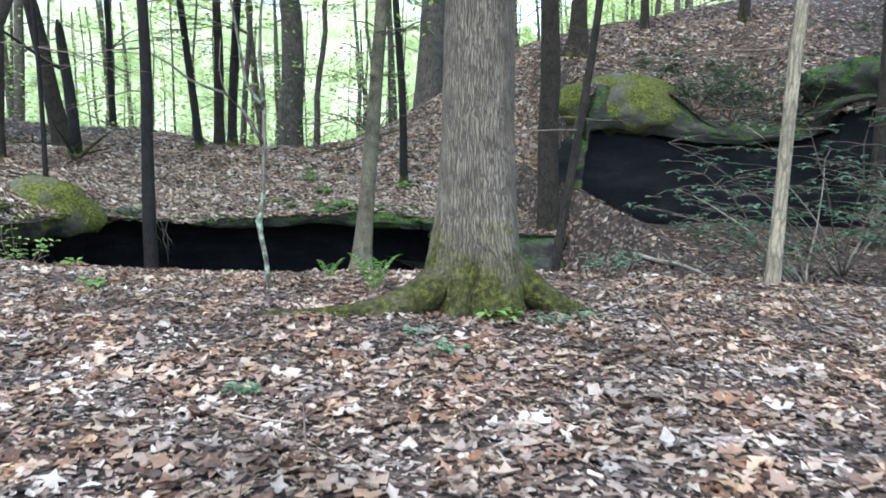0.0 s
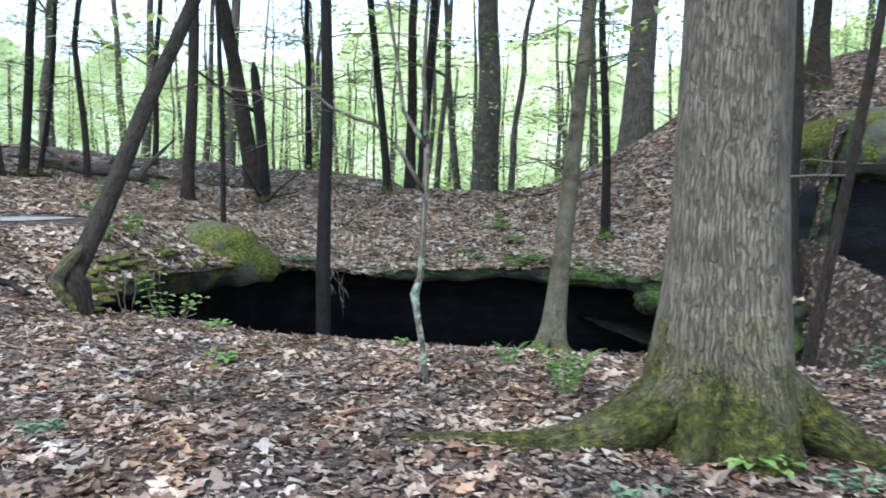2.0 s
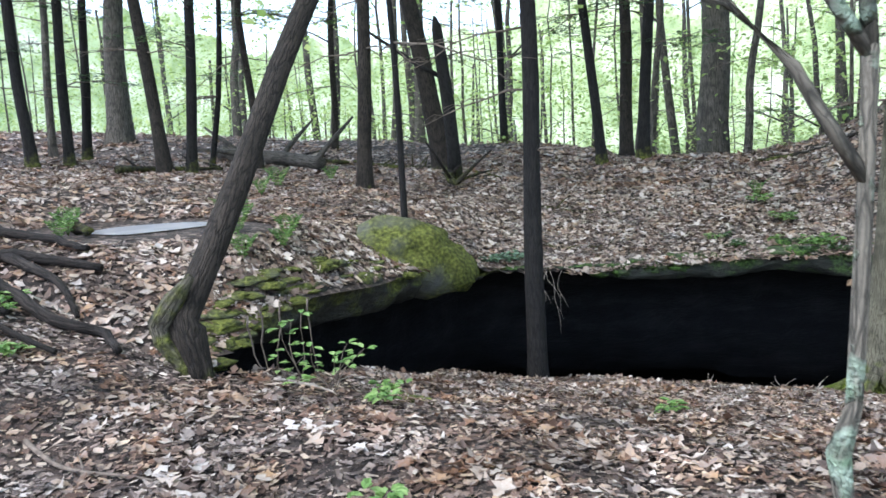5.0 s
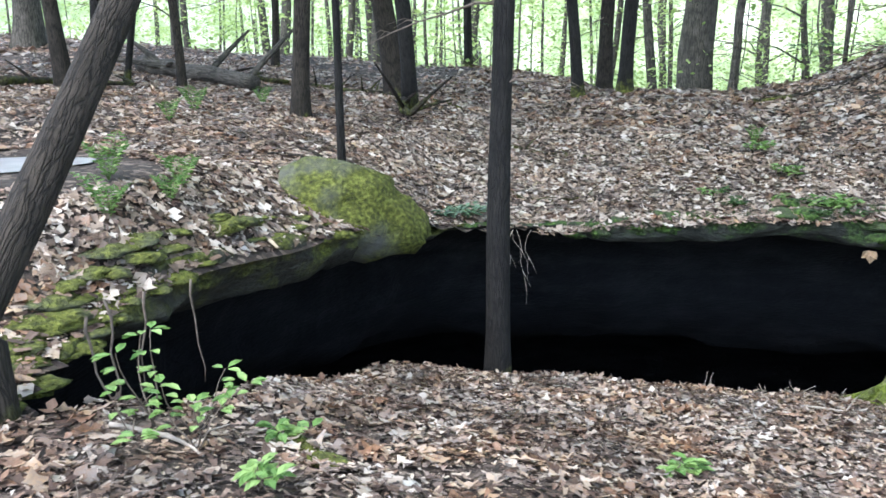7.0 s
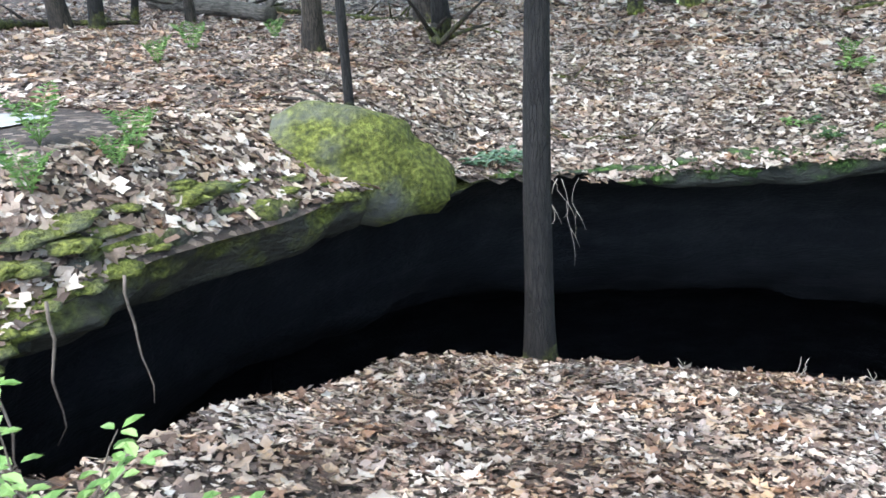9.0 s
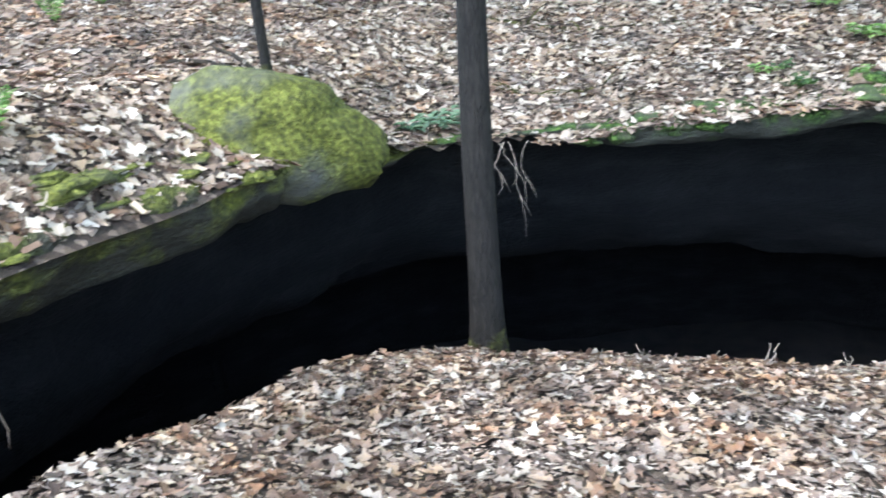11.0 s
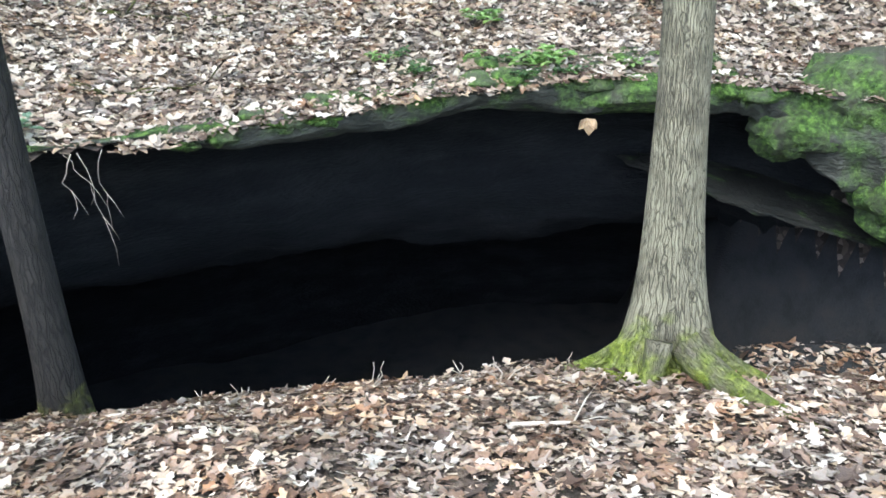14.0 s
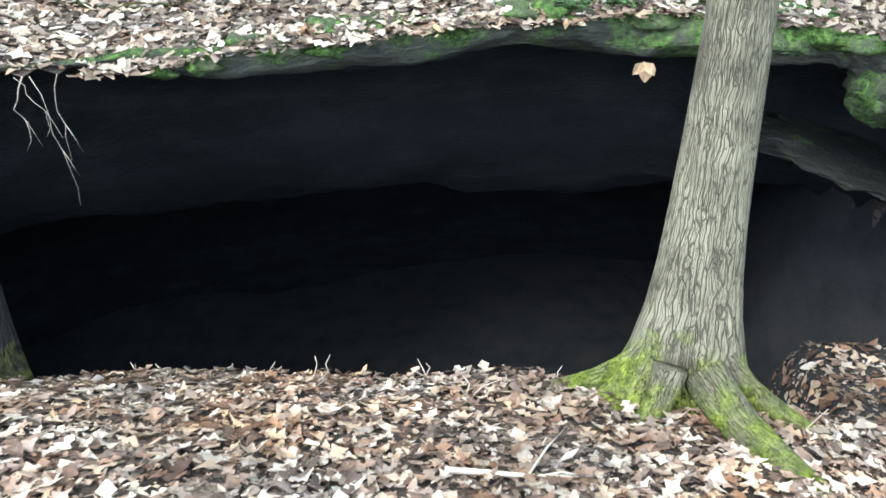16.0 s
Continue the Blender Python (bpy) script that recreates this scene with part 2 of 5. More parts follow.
M_GREY = bark_material("grey_bark", (0.05, 0.044, 0.03), (0.145, 0.133, 0.094), ridges=76, crack=0.085, depth=0.008, moss=(0.25, 0.75, 0.37, 7), long=0.05, moss_stops=[(0.3, (0.05, 0.07, 0.01)), (0.5, (0.11, 0.14, 0.018)), (0.7, (0.22, 0.26, 0.04))])
M_BROWN = bark_material("brown_bark", (0.014, 0.011, 0.009), (0.045, 0.036, 0.028), ridges=44, depth=0.01, moss=(0.1, 0.5, 0.22, 6))
M_FAR = bark_material("far_bark", (0.045, 0.04, 0.034), (0.12, 0.107, 0.09), ridges=26, depth=0.01)
M_MOSSROOT = bark_material("mossy_root_bark", (0.035, 0.03, 0.023), (0.10, 0.09, 0.068), ridges=30, depth=0.006, moss=(-3, 6, 0.5, 9), long=0.1)
M_ROOT = bark_material("root_bark", (0.011, 0.009, 0.008), (0.034, 0.027, 0.023), ridges=30, depth=0.006)
M_PALE = moss_over(bark_material("pale_bark", (0.13, 0.115, 0.085), (0.30, 0.26, 0.185), ridges=26, depth=0.004), -1, 9, [(0.3, (0.16, 0.08, 0.03)), (0.7, (0.5, 0.33, 0.16))], share=0.02, scale=2.2)
M_LICHEN = moss_over(bark_material("lichen_bark", (0.06, 0.055, 0.045), (0.17, 0.15, 0.12), ridges=40, depth=0.003), -2, 6, [(0.3, (0.17, 0.25, 0.16)), (0.7, (0.42, 0.5, 0.4))], share=0.31, scale=9)
M_TAN = material("tan_leaf", [(0.3, (0.30, 0.19, 0.11)), (0.7, (0.48, 0.35, 0.23))], scale=30, bump=0.3, thin=0.2)
M_TWIG = material("twig", [(0.3, (0.06, 0.045, 0.035)), (0.7, (0.2, 0.16, 0.13))], scale=12, bump=0.3)
M_PALETWIG = material("pale_twig", [(0.3, (0.2, 0.17, 0.14)), (0.7, (0.42, 0.37, 0.32))], scale=12, bump=0.3)
M_GREEN = material("spring_leaf", [(0.0, (0.22, 0.33, 0.09)), (0.5, (0.36, 0.47, 0.15)), (1.0, (0.54, 0.62, 0.26))], scale=1.0, rough=0.5, bump=0, island=True, thin=0.6)
# pale tones carry the haze and brightness of the distance
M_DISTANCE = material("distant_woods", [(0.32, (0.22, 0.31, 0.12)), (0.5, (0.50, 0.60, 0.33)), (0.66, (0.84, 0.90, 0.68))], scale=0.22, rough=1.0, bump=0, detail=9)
M_FERN = material("fern_green", [(0.0, (0.08, 0.16, 0.045)), (0.5, (0.16, 0.28, 0.08)), (1.0, (0.30, 0.43, 0.15))], scale=3, rough=0.45, bump=0, island=True, thin=0.35)
M_DULL = material("laurel_green", [(0.0, (0.045, 0.085, 0.045)), (0.5, (0.085, 0.145, 0.085)), (1.0, (0.17, 0.25, 0.16))], scale=3, rough=0.35, bump=0, island=True, thin=0.2)
M_NEEDLE = material("hemlock_green", [(0.0, (0.02, 0.05, 0.02)), (0.5, (0.05, 0.10, 0.04)), (1.0, (0.10, 0.18, 0.06))], scale=3, rough=0.5, bump=0, island=True, thin=0.3)
# pale bluish-grey base stands in for the sky's reflection
M_WATER = material("puddle_water", [(0.3, (0.26, 0.265, 0.28)), (0.7, (0.36, 0.365, 0.385))], scale=2, rough=0.22, bump=0.03, fine=6)


# ---- mesh helpers ----
def mesh_from(name, verts, faces, mat, smooth=True):
    """A mesh from numpy arrays of vertices and of faces that all have the same number of corners."""
    verts, faces = np.asarray(verts, dtype=np.float32), np.asarray(faces, dtype=np.int32)
    me = bpy.data.meshes.new(name)
    k = faces.shape[1]
    me.vertices.add(len(verts))
    me.vertices.foreach_set("co", verts.ravel())
    me.loops.add(faces.size)
    me.loops.foreach_set("vertex_index", faces.ravel())
    me.polygons.add(len(faces))
    me.polygons.foreach_set("loop_start", np.arange(0, faces.size, k, dtype=np.int32))
    me.polygons.foreach_set("use_smooth", np.full(len(faces), smooth))
    me.update(calc_edges=True)
    me.validate()
    me.materials.append(mat)
    return me


def part_mesh(name, me, parent=None, label=""):
    ob = new(name, me)
    if parent:
        ob.parent = parent
    if label:
        tagged(ob, label)
    return ob


def empty_at(name, place, label, category, group="", kind=""):
    ob = new(name)
    ob.location = place
    return tagged(ob, label, category, group, kind)


def tube(spine, radii, sides=10, rough=0.0, seed=0, flare=None):
    """Rings round a bent spine, with uneven radius; flare(height index 0..1, angle) widens it."""
    spine = np.asarray(spine, dtype=float)
    verts, faces = [], []
    count = len(spine)
    for i, p in enumerate(spine):
        d = Vector(spine[min(i + 1, count - 1)] - spine[max(i - 1, 0)]).normalized()
        side = d.cross(Vector((0.31, 0.95, 0.05))).normalized()
        if abs(d.z) > 0.6:
            side = Vector((1, 0, 0))
            side = (side - d * side.dot(d)).normalized()
        other = d.cross(side)
        for k in range(sides):
            a = 2 * math.pi * k / sides
            r = radii[i]
            if flare:
                r *= flare(i, a)
            if rough:
                r *= 1 + rough * noise.noise((math.cos(a) * 1.3 + seed * 7.1, math.sin(a) * 1.3, p[2] * 1.1 + seed))
            v = Vector(p) + side * (r * math.cos(a)) + other * (r * math.sin(a))
            verts.append(tuple(v))
    for i in range(count - 1):
        for k in range(sides):
            a, b = i * sides + k, i * sides + (k + 1) % sides
            faces.append((a, b, b + sides, a + sides))
    tip = len(verts)
    verts.append(tuple(spine[-1]))
    for k in range(sides):
        faces.append(((count - 1) * sides + k, (count - 1) * sides + (k + 1) % sides, tip, tip))
    verts.append(tuple(spine[0]))
    for k in range(sides):
        faces.append(((k + 1) % sides, k, tip + 1, tip + 1))
    return verts, faces


def add_grain(me, spine, radii, sides):
    """A coordinate that runs round and along the wood, for the bark's furrows."""
    sp = np.asarray([tuple(p) for p in spine], dtype=float)
    run = np.concatenate([[0], np.cumsum(np.linalg.norm(np.diff(sp, axis=0), axis=1))])
    a = np.arange(sides) * 2 * math.pi / sides
    r = float(np.median(radii))
    g = np.stack([np.tile(np.cos(a) * r, (len(sp), 1)), np.tile(np.sin(a) * r, (len(sp), 1)), np.repeat(run[:, None], sides, 1)], 2).reshape(-1, 3)
    full = np.zeros((len(me.vertices), 3), dtype=np.float32)
    full[:len(g)] = g
    at = me.attributes.new("grain", "FLOAT_VECTOR", "POINT")
    at.data.foreach_set("vector", full.ravel())


def tube_mesh(name, spine, radii, mat, **kw):
    v, f = tube(spine, radii, **kw)
    me = bpy.data.meshes.new(name)
    me.from_pydata(v, [], [tuple(dict.fromkeys(q)) for q in f])
    add_grain(me, spine, radii, kw.get("sides", 10))
    me.polygons.foreach_set("use_smooth", [True] * len(me.polygons))
    me.materials.append(mat)
    return me


def join_tubes(name, tubes, mat):
    V, F = [], []
    for v, f in tubes:
        o = len(V)
        V += v
        F += [tuple(dict.fromkeys(i + o for i in q)) for q in f]
    me = bpy.data.meshes.new(name)
    me.from_pydata(V, [], F)
    me.polygons.foreach_set("use_smooth", [True] * len(me.polygons))
    at = me.attributes.new("grain", "FLOAT_VECTOR", "POINT")
    at.data.foreach_set("vector", np.asarray([(q[2], q[1], q[0]) for q in V], dtype=np.float32).ravel())
    me.materials.append(mat)
    return me


# ---- shape of the land ----
def soft(v, k=2.0):
    return np.log1p(np.exp(np.clip(k * np.asarray(v, dtype=float), -40, 40))) / k


def step(a, b, v):
    t = np.clip((np.asarray(v, dtype=float) - a) / (b - a), 0, 1)
    return t * t * (3 - 2 * t)


def bumps(x, y, size, seed):
    """Smooth waves that look irregular, about -1 to 1."""
    r = np.random.RandomState(seed)
    out = 0
    for k in range(7):
        a, ph, w = r.uniform(0, 6.28), r.uniform(0, 6.28), r.uniform(0.6, 1.6) / size
        out = out + np.sin((x * np.cos(a) + y * np.sin(a)) * w * 6.28 + ph)
    return out / 7 * 1.6


def bank(x, y):
    """The leaf-covered ground on the walker's side: flat, then falling towards the hollow, rising to the left."""
    return 0.14 - 0.225 * soft(y - 8.7, 1.5) - 0.30 * soft(y - 13.3, 4) * step(-1.8, -3.8, x) + 0.36 * soft(-x - 5.4, 3) + 0.09 * np.exp(-((x + 5.2) / 0.6) ** 2) * step(8.8, 9.8, y) * step(12, 10, y) - 0.04 * soft(x - 1, 2) * step(12, 6, y)


def front_height(x, y):
    x, y = np.asarray(x, dtype=float), np.asarray(y, dtype=float)
    b = bank(x, np.minimum(y, 30))
    floor_z = -5.2 + 2.8 * np.maximum(step(0.5, 1.8, x), step(-1.3, -0.2, x) * step(18.6, 16.6, y)) + 0.2 * bumps(x, y, 5, 3)
    second = -0.62 + 0.045 * (y - 12) + 0.05 * bumps(x, y, 2.2, 13)
    floor_z = floor_z + (second - floor_z) * step(2.3, 3.7, x)
    rim = 13.95 + 0.10 * bumps(x, y, 2.5, 8) - 0.25 * step(-3.4, -5.2, x)
    s = np.maximum(y - rim, np.minimum(-x - 5.15 - 0.12 * step(9.8, 11.5, y) * step(13.2, 12.2, y) + 0.1 * bumps(x, y, 2, 9), y - 9.0 - 0.5 * step(-5.7, -5.3, x)))
    cut = step(0, 1.6 + 0.6 * step(-3.6, -5.0, x) * step(9.6, 11.5, y) * step(13.4, 12.4, y), s)
    gully = step(10.9, 12.6, y)
    cut = cut + (gully - cut) * step(0.2, 1.0, x)
    right = step(8.4, 11.4, y)
    cut = cut + (right - cut) * step(2.8, 3.6, x)
    z = b + (floor_z - b) * cut
    along_spur = np.clip(17.0 - y, -2, 5)
    off = x - 2.6 - 0.52 * along_spur
    ridge = 0.62 - 0.29 * along_spur - np.where(off < 0, 2.3, 0.62) * np.abs(off) ** 1.25 - 6 * step(13.0, 11.5, y)
    z = np.maximum(z, ridge)
    z = z - 0.12 * step(-1.1, 0.2, x) * step(12.2, 13.4, y) * step(15, 14, y)
    z = z - 0.17 * np.exp(-((x + 5.2) / 0.75) ** 2 - ((y - 13.6) / 0.9) ** 2)
    return z + 0.03 * bumps(x, y, 1.3, 1) + 0.05 * bumps(x, y, 4, 2) * step(2, 5, y)


def hill_height(x, y):
    x, y = np.asarray(x, dtype=float), np.asarray(y, dtype=float)
    d = -0.41 * (x + 5.4) + 0.91 * (y - 15)
    slope = -0.06 + 0.26 * np.clip(d, -3, 30)
    flat = 0.22 + 0.66 * step(-6.0, -7.5, x) + 0.24 * step(-7.4, -9.0, x) + 0.11 * soft(-x - 8, 2)
    k = 5.0
    h = np.logaddexp(k * np.minimum(slope, flat + 1.2 + 0.02 * soft(y - 14)), k * (flat - 0.6 * step(-6.2, -4.5, x))) / k
    h = h + 0.64 * soft(x + 2.3, 2) * step(17, 25, y)
    h = h - 0.40 * soft(x - 2.2, 2) * step(17, 25, y)
    shoulder = 2.75 + 0.30 * (y - 18.0) - 0.75 * step(4.8, 6.0, x) + 1.0 * step(7.4, 8.8, x)
    h = h + np.maximum(shoulder - h, 0) * step(2.4, 3.3, x) * step(14.0, 16.8, y) * step(27, 20, y)
    crest = 22.6 + 0.95 * soft(x + 4, 1) - 0.1 * soft(-x - 8, 1)
    h = h - 0.34 * soft(y - crest, 0.8)
    low = np.maximum(h, -5 + 0.004 * y)
    mixl = step(8.6, 9.9, y)
    left = bank(x, y) + 0.02
    low = np.where(x < -4.5, left + (low - left) * mixl, low)
    out = low - 0.7 * step(9.3, 8.2, y) + 0.03 * bumps(x, y, 1.4, 5) + 0.06 * bumps(x, y, 4.5, 6)
    pool = np.exp(-(((x + 8.4) / 1.8) ** 2 + ((y - 11.1) / 1.5) ** 2) ** 2)
    return out + (1.03 - out) * pool


# the rock's lip in plan, with the height of its underside
LIP = [(-5.62, 9.05, 0.24), (-5.92, 9.4, 0.2), (-6.12, 9.9, 0.06), (-6.22, 10.5, -0.08), (-6.27, 11.5, -0.16), (-6.22, 12.6, -0.14), (-6.08, 13.5, -0.08), (-5.75, 14.3, 0.04), (-5.3, 15.05, 0.02), (-3.9, 16.0, -0.2),
       (-2.4, 16.75, -0.2), (-1.0, 17.0, -0.32), (-0.35, 16.95, -0.36), (0.1, 16.85, -0.66), (0.6, 16.7, -1.1), (1.3, 16.3, -1.5), (2.2, 15.9, -1.4), (2.65, 16.5, -0.4), (2.95, 17.1, 0.9), (3.3, 17.5, 1.75),
       (4.3, 17.6, 1.72), (5.8, 17.6, 1.5), (7.6, 17.3, 1.55), (8.4, 16.4, 2.3), (12.0, 15.2, 2.5), (16.0, 14.0, 2.5)]


def smooth_line(points, per=14):
    """Points along a Catmull-Rom curve."""
    p = [Vector(q) for q in points]
    p = [p[0] * 2 - p[1]] + p + [p[-1] * 2 - p[-2]]
    out = []
    for i in range(1, len(p) - 2):
        for k in range(per):
            t = k / per
            a, b, c, d = p[i - 1], p[i], p[i + 1], p[i + 2]
            out.append(0.5 * (2 * b + (c - a) * t + (2 * a - 5 * b + 4 * c - d) * t * t + (3 * b - a - 3 * c + d) * t ** 3))
    out.append(p[-2])
    return out


lip_line = smooth_line(LIP)
front_edge = [(-140, 9.0), (-5.6, 9.0)] + [(p.x, p.y) for p in lip_line] + [(140, 9.0), (140, -100), (-140, -100)]


def in_front(x, y):
    """True where the ground is in front of the rock's lip (even-odd rule)."""
    inside = np.zeros(np.shape(x), dtype=bool)
    n = len(front_edge)
    for i in range(n):
        (x1, y1), (x2, y2) = front_edge[i], front_edge[(i + 1) % n]
        if y1 == y2:
            continue
        hit = ((y1 > y) != (y2 > y)) & (x < (x2 - x1) * (y - y1) / (y2 - y1) + x1)
        inside ^= hit
    return inside


def axis(lo, a, b, hi, fine):
    inner = np.arange(a, b + 1e-6, fine)
    left, right, s = [], [], fine
    v = a
    while v > lo:
        s *= 1.25
        v -= s
        left.append(v)
    v, s = b, fine
    while v < hi:
        s *= 1.25
        v += s
        right.append(v)
    return np.concatenate([left[::-1], inner, right])


def sheet(name, xs, ys, height, keep, mat, label):
    gx, gy = np.meshgrid(xs, ys)
    verts = np.c_[gx.ravel(), gy.ravel(), height(gx, gy).ravel()]
    w = len(xs)
    i, j = np.meshgrid(np.arange(w - 1), np.arange(len(ys) - 1))
    a = (j * w + i).ravel()
    faces = np.c_[a, a + 1, a + 1 + w, a + w]
    if keep is not None:
        faces = faces[keep(verts[faces].mean(1))]
        used, inv = np.unique(faces, return_inverse=True)
        verts, faces = verts[used], inv.reshape(-1, 4)
    return tagged(new(name, mesh_from(name, verts, faces, mat)), label, "ground", kind="structure")


land = sheet("ground", axis(-140, -10, 8, 140, 0.14), axis(-100, -1, 20, 24, 0.14), front_height, None, M_SOIL, "dark soil of the bank and hollow under fallen leaves")
# bare earth on the floor of the hollow, its shade painted as darker colour
land.data.materials.append(M_EARTH_SHADE)
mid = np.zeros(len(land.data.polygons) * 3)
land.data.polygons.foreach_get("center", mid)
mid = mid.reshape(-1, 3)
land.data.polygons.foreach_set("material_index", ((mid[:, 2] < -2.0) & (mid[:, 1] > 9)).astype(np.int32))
sheet("hillside", axis(-140, -16, 10, 140, 0.14), axis(8, 8.2, 27, 170, 0.14), hill_height, lambda c: ~in_front(c[:, 0], c[:, 1]), M_SOIL, "sloping soil above the rock ledge under brown leaves")


# ---- rock ledge with its hollow ----
def rock_ledge():
    verts, n = [], len(lip_line)
    for i, p in enumerate(lip_line):
        t = (lip_line[min(i + 1, n - 1)] - lip_line[max(i - 1, 0)])
        back = Vector((-t.y, t.x, 0)).normalized()
        top = float(hill_height(p.x + back.x * 0.3, p.y + back.y * 0.3))
        top -= 0.09 * float(step(-5.5, -6.0, p.x))
        face = top - p.z
        wob = 0.12 * noise.noise((i * 0.13, 2.0, 0)) + 0.07 * noise.noise((i * 0.5, 5.0, 0))
        deep = 1.0 - 0.7 * float(step(1.8, 2.8, p.x))
        under = float(step(-4.9, -5.7, p.x))
        brow = 0.3 * noise.noise((i * 0.045, 11.0, 0))
        ring = [(0.9, top + 0.1), (0.45, top), (0.12, top - 0.03), (0.02, top - 0.22 * face), (-0.03 + wob + 0.05 * under, top - 0.5 * face), (-0.02 + wob + 0.24 * under, p.z + 0.22 * face),
                (0.06 + wob + 0.42 * under, p.z + 0.1 * under), (0.25 + 0.6 * under, p.z + 0.04 + 0.08 * under), (0.6 + 0.45 * under, p.z + 0.07), (1.2 * deep, p.z - 0.08), (1.5 * deep, p.z - 0.55), (1.66 * deep, p.z - 1.15), (1.95 * deep, p.z - 1.6 + brow),
                (2.4 * deep, p.z - 1.95 + brow), (4.2 * deep, p.z - 2.4), (5.6 * deep, p.z - 3.2), (6.1 * deep, p.z - 5.2)]
        fine = []
        for k in range(len(ring) - 1):
            parts = 4 if 1 <= k < 8 else 2
            for q in range(parts):
                u = q / parts
                fine.append((ring[k][0] * (1 - u) + ring[k + 1][0] * u, ring[k][1] * (1 - u) + ring[k + 1][1] * u, k))
        fine.append((*ring[-1], len(ring) - 1))
        for o, z, k in fine:
            q = Vector((p.x + back.x * o, p.y + back.y * o, z))
            if k == 0:
                q.z = float(hill_height(q.x, q.y)) - 0.12 + 0.02 * (0.9 - o)
            amp = 0.16 if k > 7 else 0.11
            layer = Vector((q.x * 1.6, q.y * 1.6, q.z * 3.2))
            q += Vector((noise.noise(layer), noise.noise(layer + Vector((9, 0, 0))), 0.5 * noise.noise(layer + Vector((0, 7, 0))))) * amp
            q += Vector((noise.noise(layer * 3.3), noise.noise(layer * 3.3 + Vector((4, 0, 0))), 0.7 * noise.noise(layer * 3.3 + Vector((0, 3, 0))))) * 0.045
            verts.append(tuple(q))
        prof, split = len(fine), next(m for m, e in enumerate(fine) if e[2] >= 7)
    faces = []
    for i in range(n - 1):
        for k in range(prof - 1):
            a = i * prof + k
            faces.append((a, a + 1, a + 1 + prof, a + prof))
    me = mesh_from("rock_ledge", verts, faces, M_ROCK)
    me.materials.append(M_ROCK_SHADE)
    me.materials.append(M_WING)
    # underside and inner walls get the darker colour, as painted shade
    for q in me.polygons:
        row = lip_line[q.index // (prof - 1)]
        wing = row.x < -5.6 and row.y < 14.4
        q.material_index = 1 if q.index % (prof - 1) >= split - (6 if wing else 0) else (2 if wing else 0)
    ob = new("rock_ledge", me)
    return tagged(ob, "dark mossy sandstone ledge overhanging a deep black hollow", "rock", kind="structure")


rock_ledge()


# ---- trees ----
def ground_z(x, y):
    return float(front_height(x, y)) if bool(in_front(np.array([x]), np.array([y]))[0]) else float(hill_height(x, y))


def spray_mesh(name, count, size, spread, mat, seed, flat=0.35):
    """Many small pointed leaves in loose clumps."""
    r = np.random.RandomState(seed)
    clumps = r.normal(0, 1, (max(6, count // 22), 3)) * np.array(spread)
    c = clumps[r.randint(0, len(clumps), count)] + r.normal(0, 1, (count, 3)) * np.array(spread) * 0.16
    a, tilt = r.uniform(0, 6.28, count), r.normal(0, flat, count)
    s = size * r.uniform(0.6, 1.4, count)
    d = np.c_[np.cos(a) * np.cos(tilt), np.sin(a) * np.cos(tilt), np.sin(tilt)]
    w = np.c_[-np.sin(a), np.cos(a), r.normal(0, flat, count)]
    v = np.stack([c, c + d * s[:, None] * 0.5 + w * s[:, None] * 0.27, c + d * s[:, None], c + d * s[:, None] * 0.5 - w * s[:, None] * 0.27], 1).reshape(-1, 3)
    f = np.arange(count * 4).reshape(-1, 4)
    return mesh_from(name, v, f, mat, smooth=False)


CROWNS = [spray_mesh("crown", 2000, 0.2, (2.6, 2.6, 1.6), M_GREEN, 11), spray_mesh("crown", 2000, 0.2, (2.4, 2.8, 1.9), M_GREEN, 12)]


NEEDLES = [spray_mesh("needle_spray", 420, 0.09, (0.75, 0.4, 0.05), M_NEEDLE, 61, flat=0.12), spray_mesh("needle_spray", 420, 0.09, (0.75, 0.45, 0.07), M_NEEDLE, 62, flat=0.12)]


